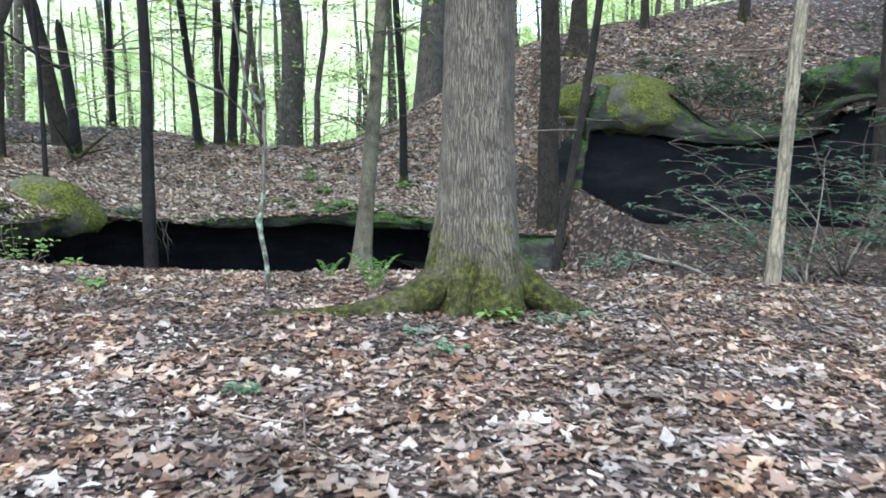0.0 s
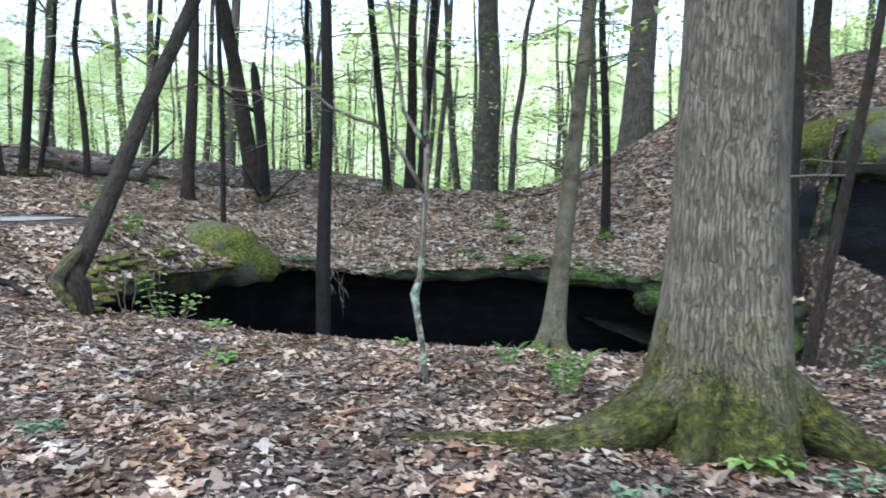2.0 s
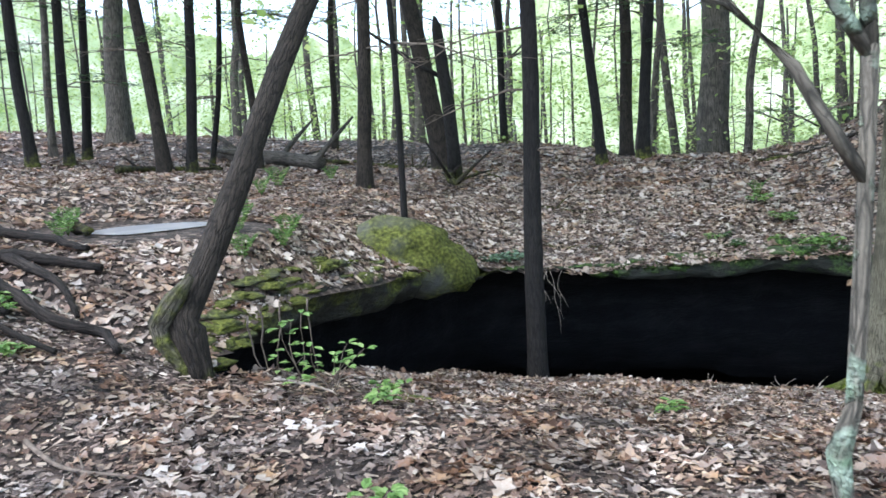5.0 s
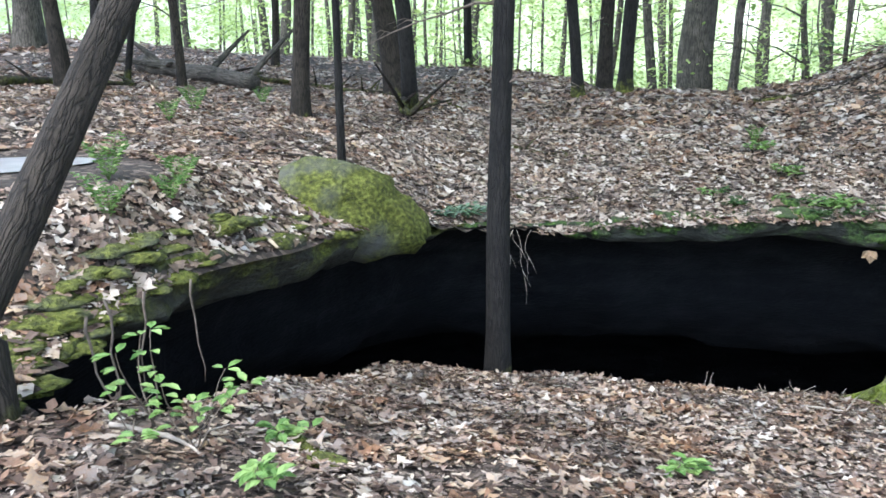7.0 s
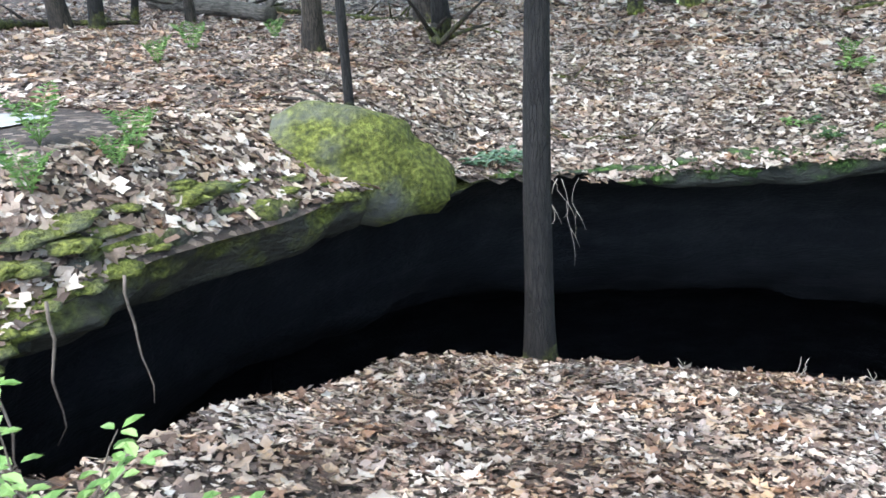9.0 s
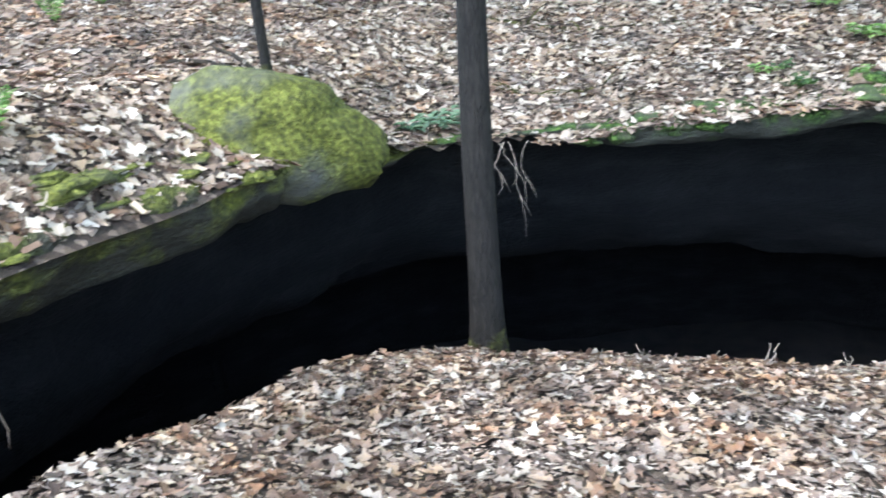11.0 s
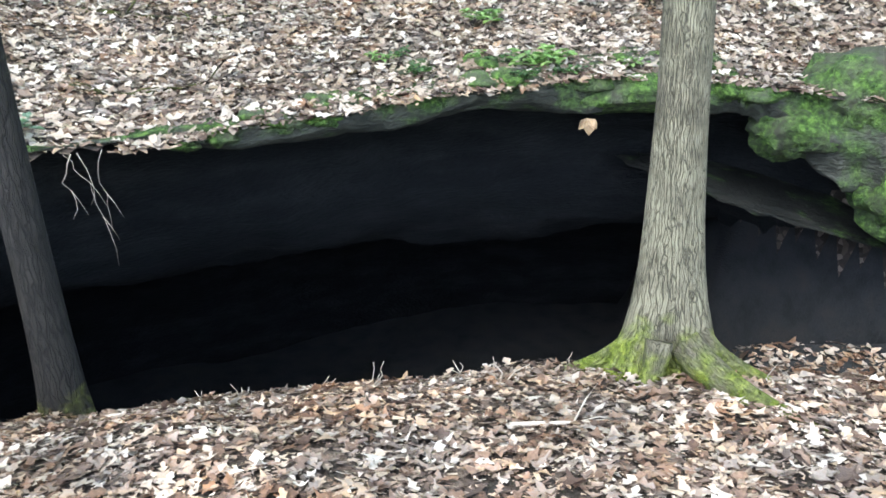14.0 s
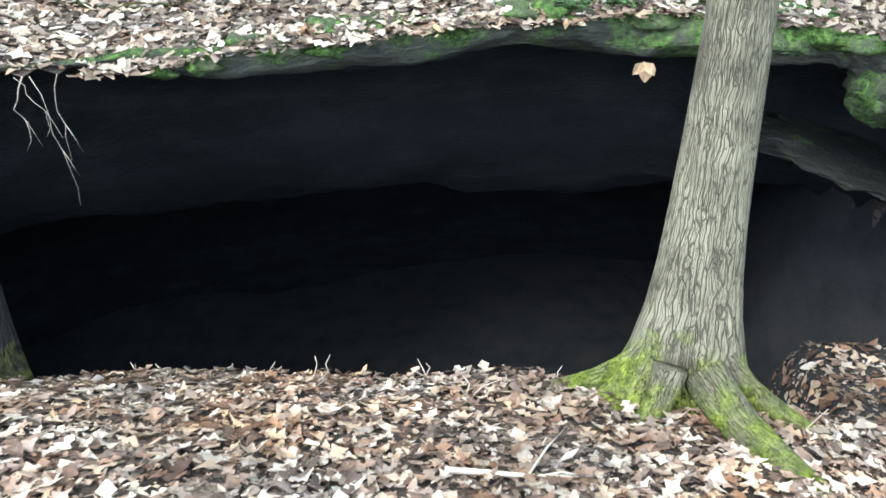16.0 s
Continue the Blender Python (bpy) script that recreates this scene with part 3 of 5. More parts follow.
def tree(kind, x, y, lean, r, mat, label, height=13.0, wiggle=0.04, seed=0, flare=1.5, sides=14, crown=True, limbs=7, group="", z=None, sway=None, needles=False, low=1.6):
    """A standing tree: trunk with a widened foot, dead side branches, a crown high above."""
    zb = ground_z(x, y) - 0.12 if z is None else z
    root = empty_at(kind, (x, y, zb), label, "tree", group)
    rows, rad = [], []
    hs = np.concatenate([np.linspace(0, 1.2, 8), np.linspace(1.6, height, 16)])
    for h in hs:
        bend = wiggle * h ** 0.8
        dx = lean[0] * h + bend * noise.noise((seed * 3.3, h * 0.35, 0.0)) + (sway(h) if sway else 0)
        dy = lean[1] * h + bend * noise.noise((seed * 3.3, h * 0.35, 5.0))
        rows.append((dx, dy, h))
        rad.append(r * (1.0 - 0.6 * h / height) * (1 + (flare - 1) * math.exp(-h / (2.2 * r + 0.05))))
    lobes = random.Random(seed).randint(3, 5)

    def foot(i, a):
        return 1 + (flare - 1) * 0.35 * math.exp(-hs[i] / (2.0 * r + 0.04)) * math.cos(lobes * a + seed)
    part_mesh("trunk", tube_mesh("trunk", rows, rad, mat, sides=sides, rough=0.10, seed=seed, flare=foot), root)
    rng = random.Random(seed + 50)
    for k in range(limbs):
        h = rng.uniform(low, low + 4.5)
        i = int(np.argmin(np.abs(hs - h)))
        a, ln = rng.uniform(0, 6.28), rng.uniform(0.6, 2.2)
        p = Vector(rows[i])
        rise = rng.uniform(-0.1, 0.35)
        sp = [p + Vector((math.cos(a) * ln * q, math.sin(a) * ln * q, ln * (rise * q - 0.25 * q * q + 0.06 * noise.noise((q * 3, seed, k))))) for q in (0, 0.2, 0.4, 0.6, 0.8, 1)]
        wood = [tube(sp, [0.016, 0.014, 0.011, 0.009, 0.006, 0.003], sides=5)]
        for q in (2, 3, 4):
            for sgn in (-1, 1):
                b2 = a + sgn * rng.uniform(0.5, 1.0)
                l2 = ln * rng.uniform(0.15, 0.4)
                wood.append(tube([sp[q], sp[q] + Vector((math.cos(b2) * l2 * 0.5, math.sin(b2) * l2 * 0.5, 0.02)), sp[q] + Vector((math.cos(b2) * l2, math.sin(b2) * l2, -0.04))], [0.006, 0.004, 0.002], sides=4))
        limb = part_mesh("limb", join_tubes("limb", wood, M_TWIG), root)
        if needles:
            nd = part_mesh("needle_spray", NEEDLES[k % 2], limb, "flat dark-green needle spray")
            tagged(nd, kind="stuff")
            nd.matrix_local = Matrix.Translation(sp[3]) @ pose(0, 0, 0, 0, 0, math.degrees(a)) @ Matrix.Diagonal((ln * 0.5, ln * 0.5, 0.6, 1))
    if crown:
        c = part_mesh("crown", CROWNS[seed % 2], root)
        c.location = (rows[-1][0], rows[-1][1], height - 0.6)
    return root


def lean_of(c, yaw=27.0):
    return (c * math.cos(radians(yaw)), c * math.sin(radians(yaw)))


# the large oak with its mossy roots
oak = tree("oak_tree", 0.30, 6.55, (0.004, 0.0), 0.30, M_OAK, "large oak with furrowed bark and mossy spreading roots", height=17, wiggle=0.02, seed=3, flare=1.6, sides=44, limbs=0)
for ang, ln, r0 in ((212, 1.65, 0.16), (165, 0.7, 0.15), (342, 0.85, 0.16), (300, 0.4, 0.14), (245, 0.4, 0.15), (25, 0.7, 0.14)):
    sp, a = [], radians(ang)
    for q in np.linspace(0, 1, 8):
        d = 0.22 + ln * q
        aa = a + 0.25 * q * math.sin(ang)
        px, py = math.cos(aa) * d, math.sin(aa) * d
        sp.append((px, py, ground_z(0.30 + px, 6.55 + py) - oak.location.z + 0.32 * (1 - q) ** (2 if ln < 1 else 5) + 0.05 - 0.10 * q))
    part_mesh("root", tube_mesh("root", sp, [r0 * (1 - (0.75 if ln < 1 else 0.6) * q) for q in np.linspace(0, 1, 8)], M_OAK, sides=12, rough=0.25, seed=ang), oak, "moss-covered root")

tree("slim_tree", -5.08, 13.8, (-0.02, 0.09), 0.122, M_DARK, "straight dark-barked tree at the rim of the hollow", seed=5, flare=1.5, sides=24, wiggle=0.015, limbs=5, low=2.6)
grey = tree("slim_tree", -1.45, 13.9, (0.06, 0.3), 0.152, M_GREY, "leaning grey-brown tree with furrowed bark and mossy foot", seed=8, flare=2.3, sides=36, wiggle=0.02, limbs=7, needles=True, low=3.0)
tree("slim_tree", -6.84, 13.89, lean_of(-0.015), 0.045, M_DARK, "thin dark tree rooted on a mossy boulder", height=9, seed=9, flare=1.3, wiggle=0.05, limbs=3)
tree("slim_tree", -8.82, 16.0, lean_of(0.06), 0.12, M_BROWN, "upright brown tree with a mossy foot", seed=10, flare=1.4)
tree("slim_tree", -8.99, 19.31, lean_of(-0.165), 0.19, M_BROWN, "leaning brown tree behind a fallen log", seed=11, limbs=6, needles=True)
tree("slim_tree", -6.28, 20.95, lean_of(-0.085), 0.105, M_DARK, "dark slender tree leaning on the crest", seed=12, limbs=7, needles=True)
tree("slim_tree", -5.61, 21.58, lean_of(0.058), 0.125, M_DARK, "dark slender tree on the crest", seed=13, limbs=7, needles=True)
tree("slim_tree", -6.33, 23.02, lean_of(0.024), 0.145, M_BROWN, "brown slender tree on the crest", seed=14, limbs=6, needles=True)
tree("slim_tree", -7.57, 30.45, lean_of(0.06), 0.13, M_FAR, "pale grey tree beyond the crest", seed=15)
tree("large_tree", -5.40, 28.85, lean_of(0.015), 0.47, M_FAR, "thick grey-brown tree beyond the crest", height=18, seed=16, flare=1.3)
tree("slim_tree", -4.6, 27.9, lean_of(0.12), 0.12, M_FAR, "slender tree beside a thick trunk", seed=17, wiggle=0.12)
tree("large_tree", -0.43, 27.49, lean_of(0.04), 0.46, M_FAR, "thick grey tree on the rising slope", height=18, seed=18, flare=1.4)
tree("slim_tree", -0.89, 18.91, lean_of(-0.03), 0.10, M_DARK, "thin dark tree on the leafy slope", height=10, seed=19, flare=1.3)
tree("slim_tree", 2.2, 16.4, (-0.007, 0), 0.23, M_BROWN, "brown tree standing on the spur between two hollows", seed=20, flare=1.25)
tree("slim_tree", 3.72, 22.7, (0.05, 0), 0.22, M_BROWN, "brown tree with mossy roots on the slope", seed=21, flare=1.9)
tree("slim_tree", 1.51, 10.75, (0.135, 0), 0.065, M_BROWN, "thin leaning brown sapling below the oak", height=9, seed=22, flare=1.2, limbs=5)
tree("slim_tree", 3.49, 8.35, (0.051, 0), 0.08, M_PALE, "pale dead tree with peeling rotten bark", height=9, seed=23, flare=1.3, limbs=4, wiggle=0.06)
tree("slim_tree", 8.1, 14.95, (0, 0), 0.125, M_BROWN, "brown tree above the rock face", seed=24, limbs=6, needles=True)
# extra hemlocks, mostly out of view, added to shade the right-hand slope
for k, (x, y, r) in enumerate(((11.3, 18.5, 0.18), (12.5, 15.2, 0.2), (13.5, 21.0, 0.2), (15.5, 17.5, 0.22), (12.0, 11.8, 0.17), (9.0, 24.5, 0.15), (6.3, 25.5, 0.13))):
    tree("shade_hemlock", x, y, (0, 0), r, M_BROWN, "brown hemlock with flat dark-green boughs, added to shade the slope", seed=80 + k, group="hemlocks on the slope", limbs=16, needles=True, low=2.6, height=15)
for k, (x, y, c, r, m) in enumerate(((-14.79, 14.39, -0.055, 0.105, M_DARK), (-17.79, 17.05, 0.02, 0.09, M_FAR), (-14.82, 15.17, 0.01, 0.10, M_DARK), (-15.81, 16.33, 0.076, 0.095, M_DARK),
                                     (-19.17, 20.1, 0.038, 0.29, M_FAR), (-12.97, 15.75, -0.1, 0.125, M_BROWN), (-12.66, 16.06, 0.085, 0.10, M_DARK), (-13.43, 17.4, 0.14, 0.06, M_DARK),
                                     (-12.05, 17.28, 0.01, 0.075, M_BROWN), (-12.6, 20.63, 0.05, 0.08, M_BROWN), (-9.9, 24.41, 0.003, 0.1, M_DARK), (-16.14, 14.22, 0.093, 0.12, M_DARK))):
    tree("slim_tree", x, y, lean_of(c), r, m, "slender forest tree on the leafy plateau", seed=30 + k, group="trees on the plateau", limbs=6, needles=k % 2 == 0, wiggle=0.12 if k == 8 else 0.05)

# the broken snag
snag = empty_at("dead_snag", (-8.24, 18.18, ground_z(-8.24, 18.18) - 0.1), "broken dead snag with a jagged top beside the log", "tree")
part_mesh("trunk", tube_mesh("trunk", [(0, 0, 0), (-0.02, 0, 0.8), (-0.08, 0, 1.6), (-0.18, 0.02, 2.3), (-0.22, 0, 2.9), (-0.25, 0, 3.1)], [0.15, 0.12, 0.115, 0.11, 0.09, 0.03], M_DARK, sides=12, rough=0.25, seed=4), snag)
part_mesh("limb", tube_mesh("limb", [(-0.15, 0, 2.0), (-0.5, -0.1, 2.2), (-1.0, -0.3, 2.6), (-1.5, -0.5, 3.0)], [0.05, 0.04, 0.035, 0.02], M_DARK, sides=7), snag)

# the leaning tree with a bent foot
bent = empty_at("leaning_tree", (-5.66, 9.0, ground_z(-5.62, 8.9) - 0.12), "leaning tree with a bent mossy foot at the hollow", "tree")
right = Vector((0.89, 0.454, 0))


def along(points):
    return [right * o + Vector((0, 0, h)) for o, h in points]


stem = [Vector((0.0, 0.0, 0.0)), Vector((-0.04, 0.0, 0.22)), Vector((-0.1, 0.0, 0.45))]
stem += [Vector((-0.13 - 0.01 * h + 0.02 * math.sin(h * 2.5), 0.0 + 0.72 * h, 0.55 + h)) for h in np.linspace(0.0, 9.5, 22)]
part_mesh("trunk", tube_mesh("trunk", stem, [0.09, 0.10, 0.125] + [0.102 * (1 - 0.05 * h) for h in np.linspace(0.0, 9.5, 22)], M_BROWN, sides=22, rough=0.18, seed=6), bent)
part_mesh("root", tube_mesh("root", along([(-0.02, 0.85), (-0.16, 0.68), (-0.28, 0.52), (-0.26, 0.4), (-0.14, 0.24), (0.0, 0.05), (0.06, -0.1)]),
                            [0.025, 0.075, 0.08, 0.07, 0.065, 0.06, 0.06], M_MOSSROOT, sides=12, rough=0.2, seed=7), bent, "mossy bent root")
cr = part_mesh("crown", CROWNS[0], bent)
cr.location = (-0.8, 6.8, 9.9)

# the lichen-covered sapling
sap = empty_at("sapling", (-1.55, 7.18, ground_z(-1.55, 7.18) - 0.03), "thin crooked sapling patched with pale green lichen", "tree")
part_mesh("trunk", tube_mesh("trunk", along([(0, 0), (-0.03, 0.15), (-0.045, 0.33), (-0.085, 0.55), (-0.1, 0.68), (-0.06, 0.8), (-0.045, 1.03), (-0.03, 1.36), (-0.02, 1.68)]),
                             [0.026, 0.024, 0.022, 0.024, 0.032, 0.021, 0.021, 0.02, 0.02], M_LICHEN, sides=12, rough=0.3, seed=2), sap)
for pts, r0 in (([(-0.02, 1.66), (-0.1, 1.78), (-0.18, 1.9), (-0.22, 2.2), (-0.3, 2.7), (-0.28, 3.4)], 0.02), ([(-0.02, 1.66), (-0.045, 2.13), (-0.03, 2.45), (0.05, 3.3)], 0.02),
                ([(-0.03, 1.36), (-0.15, 1.55), (-0.2, 1.64), (-0.36, 1.8), (-0.5, 1.84), (-0.65, 1.9), (-0.8, 2.02), (-0.95, 2.1)], 0.018), ([(-0.36, 1.8), (-0.4, 2.0), (-0.38, 2.25)], 0.008)):
    part_mesh("limb", tube_mesh("limb", along(pts), np.linspace(r0, r0 * 0.4, len(pts)), M_LICHEN, sides=8, rough=0.2, seed=5), sap)

# ---- leaf litter ----
SHAPES = {"whole": (np.array([0.0, 0.2, 0.36, 0.55, 0.72, 1.0]), np.array([0.03, 0.25, 0.11, 0.33, 0.12, 0.02])), "oval": (np.array([0.0, 0.3, 0.65, 1.0]), np.array([0.03, 0.25, 0.22, 0.02])), "chip": (np.array([0.0, 1.0]), np.array([0.16, 0.24])), "scrap": (np.array([0.0, 0.5, 1.0]), np.array([0.06, 0.30, 0.04]))}


def litter(name, count, area, height, want, size, seed, label, lift=0.012, shape="whole", mat=M_LITTER, clump=0.0):
    """Fallen lobed leaves strewn over the land, each a small curled mesh."""
    r = np.random.RandomState(seed)
    x, y = r.uniform(area[0], area[1], count), r.uniform(area[2], area[3], count)
    ok = want(x, y, r)
    if clump:
        drift = bumps(x, y, 1.3, 71) + 0.7 * bumps(x, y, 0.5, 72)
        ok &= drift + r.normal(0, 0.35, count) > clump - 0.45
    x, y = x[ok], y[ok]
    n = len(x)
    e = 0.05
    z = height(x, y)
    gx, gy = (height(x + e, y) - z) / e, (height(x, y + e) - z) / e
    normal = np.c_[-gx, -gy, np.ones(n)] + r.normal(0, 0.17, (n, 3))
    normal /= np.linalg.norm(normal, axis=1)[:, None]
    a = r.uniform(0, 6.28, n)
    d = np.c_[np.cos(a), np.sin(a), np.zeros(n)]
    d -= normal * (d * normal).sum(1)[:, None]
    d /= np.linalg.norm(d, axis=1)[:, None]
    w = np.cross(normal, d)
    s = size * (0.32 + 1.2 * r.uniform(0, 1, n) ** 2)
    stations, wide = SHAPES[shape]
    curl, fold = r.normal(0.12, 0.36, n), r.normal(0.12, 0.3, n)
    base = np.c_[x, y, z + lift + r.uniform(0, 0.02, n)]
    vs = []
    for t, q in zip(stations, wide):
        lift_t = curl * (t - 0.5) ** 2 * 1.6
        wob = 1 + r.normal(0, 0.25, n)
        for sgn in (-1, 0, 1):
            off = d * (t - 0.5)
            p = base + (off + w * (sgn * q * wob)[:, None] + normal * (lift_t + abs(sgn) * fold * q)[:, None]) * s[:, None]
            vs.append(p)
    v = np.stack(vs, 1).reshape(-1, 3)
    k = len(vs)
    quads = np.array([(3 * i + j, 3 * i + j + 1, 3 * i + j + 4, 3 * i + j + 3) for i in range(len(stations) - 1) for j in (0, 1)])
    f = (np.arange(n)[:, None, None] * k + quads[None]).reshape(-1, 4)
    return tagged(new(name, mesh_from(name, v, f, mat)), label, "fallen leaves", kind="stuff")


def near_want(x, y, r):
    steep = front_height(x, y) - front_height(x, y + 0.15)
    return in_front(x, y) & (np.abs(x + 1 + 0.08 * y) < 2.2 + 0.52 * y) & ((steep < 0.16) | (x > -0.6) | ((x < -3.6) & (steep < 0.3))) & ((y < 14.3) | (x > -0.6) | ((x < -3.8) & (y < 15.6))) & ((x < 1.1) | (y < 9.0) | (r.uniform(0, 1, len(x)) < 0.08))


def hill_want(x, y, r):
    return (~in_front(x, y) | (~in_front(x - 0.13, y + 0.1) & (x < 0.2) & (x > -5.1))) & (((x + 8.35) / 1.35) ** 2 + ((y - 11.1) / 1.2) ** 2 > 1)


FINE = dict(lift=0.01, shape="chip", mat=M_MOULD)
litter("leaf_mould", 170000, (-7.0, 4.5, 1.6, 14.8), front_height, near_want, 0.046, 21, "dark crumbled leaf mould between the leaves", **FINE)
litter("leaf_litter", 100000, (-8.5, 7.5, 1.3, 16.5), front_height, near_want, 0.062, 1, "brown fallen leaves and scraps covering the bank", shape="scrap", clump=0.05)
litter("leaf_litter", 12000, (-5.4, 0.8, 10.3, 14.2), front_height, near_want, 0.082, 5, "crisp tan oak leaves near the rim", lift=0.025)
litter("leaf_litter", 26000, (-5.6, 3.6, 2.0, 10.3), front_height, near_want, 0.105, 6, "crisp brown oak leaves on the level ground", lift=0.025, clump=0.5)
litter("leaf_mould", 60000, (-9, 2.0, 9.2, 18.5), hill_height, hill_want, 0.07, 22, "dark crumbled leaf mould on the hillside", **FINE)
litter("leaf_litter", 52000, (-9, 2.5, 8.8, 19.5), hill_height, hill_want, 0.085, 2, "brown fallen oak leaves covering the hillside", shape="scrap")
litter("leaf_litter", 15000, (-7.5, 1.5, 10, 19), hill_height, hill_want, 0.105, 7, "curled oak leaves above the ledge, coloured paler for strong light", lift=0.03, mat=M_BRIGHT_LEAF)
litter("leaf_litter", 20000, (-9, 2.5, 19, 24.5), hill_height, hill_want, 0.12, 9, "brown fallen leaves on the upper slope", shape="scrap")
litter("leaf_mould", 28000, (2, 11, 16, 28), hill_height, hill_want, 0.12, 10, "dull brown leaves on the steep slope above the rocks", shape="scrap", mat=M_MOULD)
litter("leaf_litter", 28000, (-20, 14, 8.8, 30), hill_height, lambda x, y, r: ~in_front(x, y) & ((x < -8.5) | (x > 2) | (y > 19)) & hill_want(x, y, r), 0.14, 3, "brown fallen leaves over the far slope", shape="scrap")
litter("leaf_litter", 26000, (-15.5, -8.4, 10.5, 21), hill_height, hill_want, 0.085, 24, "brown and bleached leaves on the plateau by the path", shape="scrap")
litter("leaf_litter", 9000, (-34, -18, 8.8, 26), hill_height, hill_want, 0.26, 8, "brown fallen leaves on the far plateau", shape="scrap")
litter("leaf_mould", 9000, (2.0, 11, 9.5, 19.5), front_height, lambda x, y, r: in_front(x, y), 0.11, 4, "dark damp leaves on the floor of the second hollow", shape="scrap", mat=M_MOULD)
litter("leaf_litter", 4500, (-1.2, 2.4, 13.6, 18.4), front_height, lambda x, y, r: in_front(x, y), 0.10, 23, "damp brown leaves on the low floor beside the rim", shape="scrap")


# ---- rocks ----
def boulder(name, place, size, mat, label, seed, turn=0.0, flat=0.75, lumps=1.0, tilt=0.0):
    """A worn rock: a ball pressed into an uneven, partly flattened lump."""
    bm = bmesh.new()
    bmesh.ops.create_icosphere(bm, subdivisions=4, radius=1.0)
    for v in bm.verts:
        p = v.co.copy()
        k = 1 + 0.35 * noise.noise(p * 0.9 + Vector((seed * 3.7, 0, 0))) + 0.12 * noise.noise(p * 2.6 + Vector((0, seed, 0))) + lumps * (0.08 * noise.noise(p * 5.5) + 0.05 * noise.noise(p * 12))
        q = p * k
        for nrm, dist in (((0.8, -0.4, 0.45), 0.75), ((-0.5, -0.7, 0.5), 0.8), ((0.1, 0.2, 0.97), 0.7)):
            n = Vector(nrm).normalized()
            over = q.dot(n) - dist
            if over > 0:
                q -= n * over * flat
        v.co = Vector((q.x * size[0], q.y * size[1], q.z * size[2]))
    me = bpy.data.meshes.new(name)
    bm.to_mesh(me)
    bm.free()
    me.polygons.foreach_set("use_smooth", [True] * len(me.polygons))
    me.materials.append(mat)
    ob = new(name, me)
    ob.matrix_world = pose(*place, 0, tilt, turn)
    return tagged(ob, label, "rock")


boulder("boulder", (-6.62, 13.5, 0.5), (0.92, 0.58, 0.5), M_BOULDER, "yellow-green mossy boulder with a bare grey patch at the hollow's edge", 2, 35, tilt=13)
boulder("boulder", (0.78, 17.15, -0.28), (0.66, 0.52, 0.42), M_MOSSROCK, "big rock thick with bright moss", 7, 10, 0.3, 2.6)
boulder("boulder", (0.12, 17.08, -0.5), (0.42, 0.36, 0.26), M_MOSSROCK, "small mossy rock at the end of the ledge", 17, -25, 0.4, 2.4)
boulder("boulder", (1.25, 16.75, -1.1), (0.7, 0.55, 0.42), M_MOSSROCK, "lower mossy rock shelf below the ledge", 8, -20, 0.4, 2.0)
boulder("boulder", (-1.35, 17.15, -0.12), (0.8, 0.35, 0.2), M_MOSSROCK, "bright green mossy edge of the ledge", 11, -8)
shelf = boulder("rock_shelf", (0.35, 18.1, -1.46), (1.7, 0.9, 0.07), M_DIM_ROCK, "thin sandstone layer jutting out inside the hollow", 15, -4, 0.3, 2.6, tilt=14)
tagged(shelf, kind="structure")
boulder("boulder", (4.1, 18.5, 2.35), (1.35, 1.1, 0.75), M_BOULDER, "large mossy rock bulging over the second hollow", 12, 0, 0.5, 1.8)
boulder("boulder", (9.3, 17.0, 2.75), (1.7, 1.1, 0.6), M_ROCK, "long mossy rock above the second hollow", 13, -30, 0.5, 1.8)
boulder("boulder", (1.6, 13.6, -1.5), (0.7, 0.9, 0.55), M_DIM_ROCK, "mossy rock below the oak, darkened as if in shade", 14, 10)
boulder("boulder", (2.4, 13.3, -1.25), (0.6, 0.7, 0.4), M_DIM_ROCK, "mossy rock in the gully", 16, 50)


def leaf_blade(p, d, up, length, width, fold=0.25):
    """Six corners of a pointed, folded leaf."""
    d = d.normalized()
    w = d.cross(up).normalized()
    n = w.cross(d)
    m1, m2 = p + d * length * 0.35, p + d * length * 0.7
    return [p, m1 + w * width + n * width * fold, m1, m1 - w * width + n * width * fold, m2 + w * width * 0.75 + n * width * fold, m2 - n * 0.01, m2 - w * width * 0.75 + n * width * fold, p + d * length - n * length * 0.1], \
           [(0, 1, 2), (0, 2, 3), (1, 4, 5, 2), (2, 5, 6, 3), (4, 7, 5), (5, 7, 6)]


def leaves_mesh(name, blades, mat):
    V, F = [], []
    for v, f in blades:
        o = len(V)
        V += [tuple(q) for q in v]
        F += [tuple(i + o for i in q) for q in f]
    me = bpy.data.meshes.new(name)
    me.from_pydata(V, [], F)
    me.materials.append(mat)
    return me


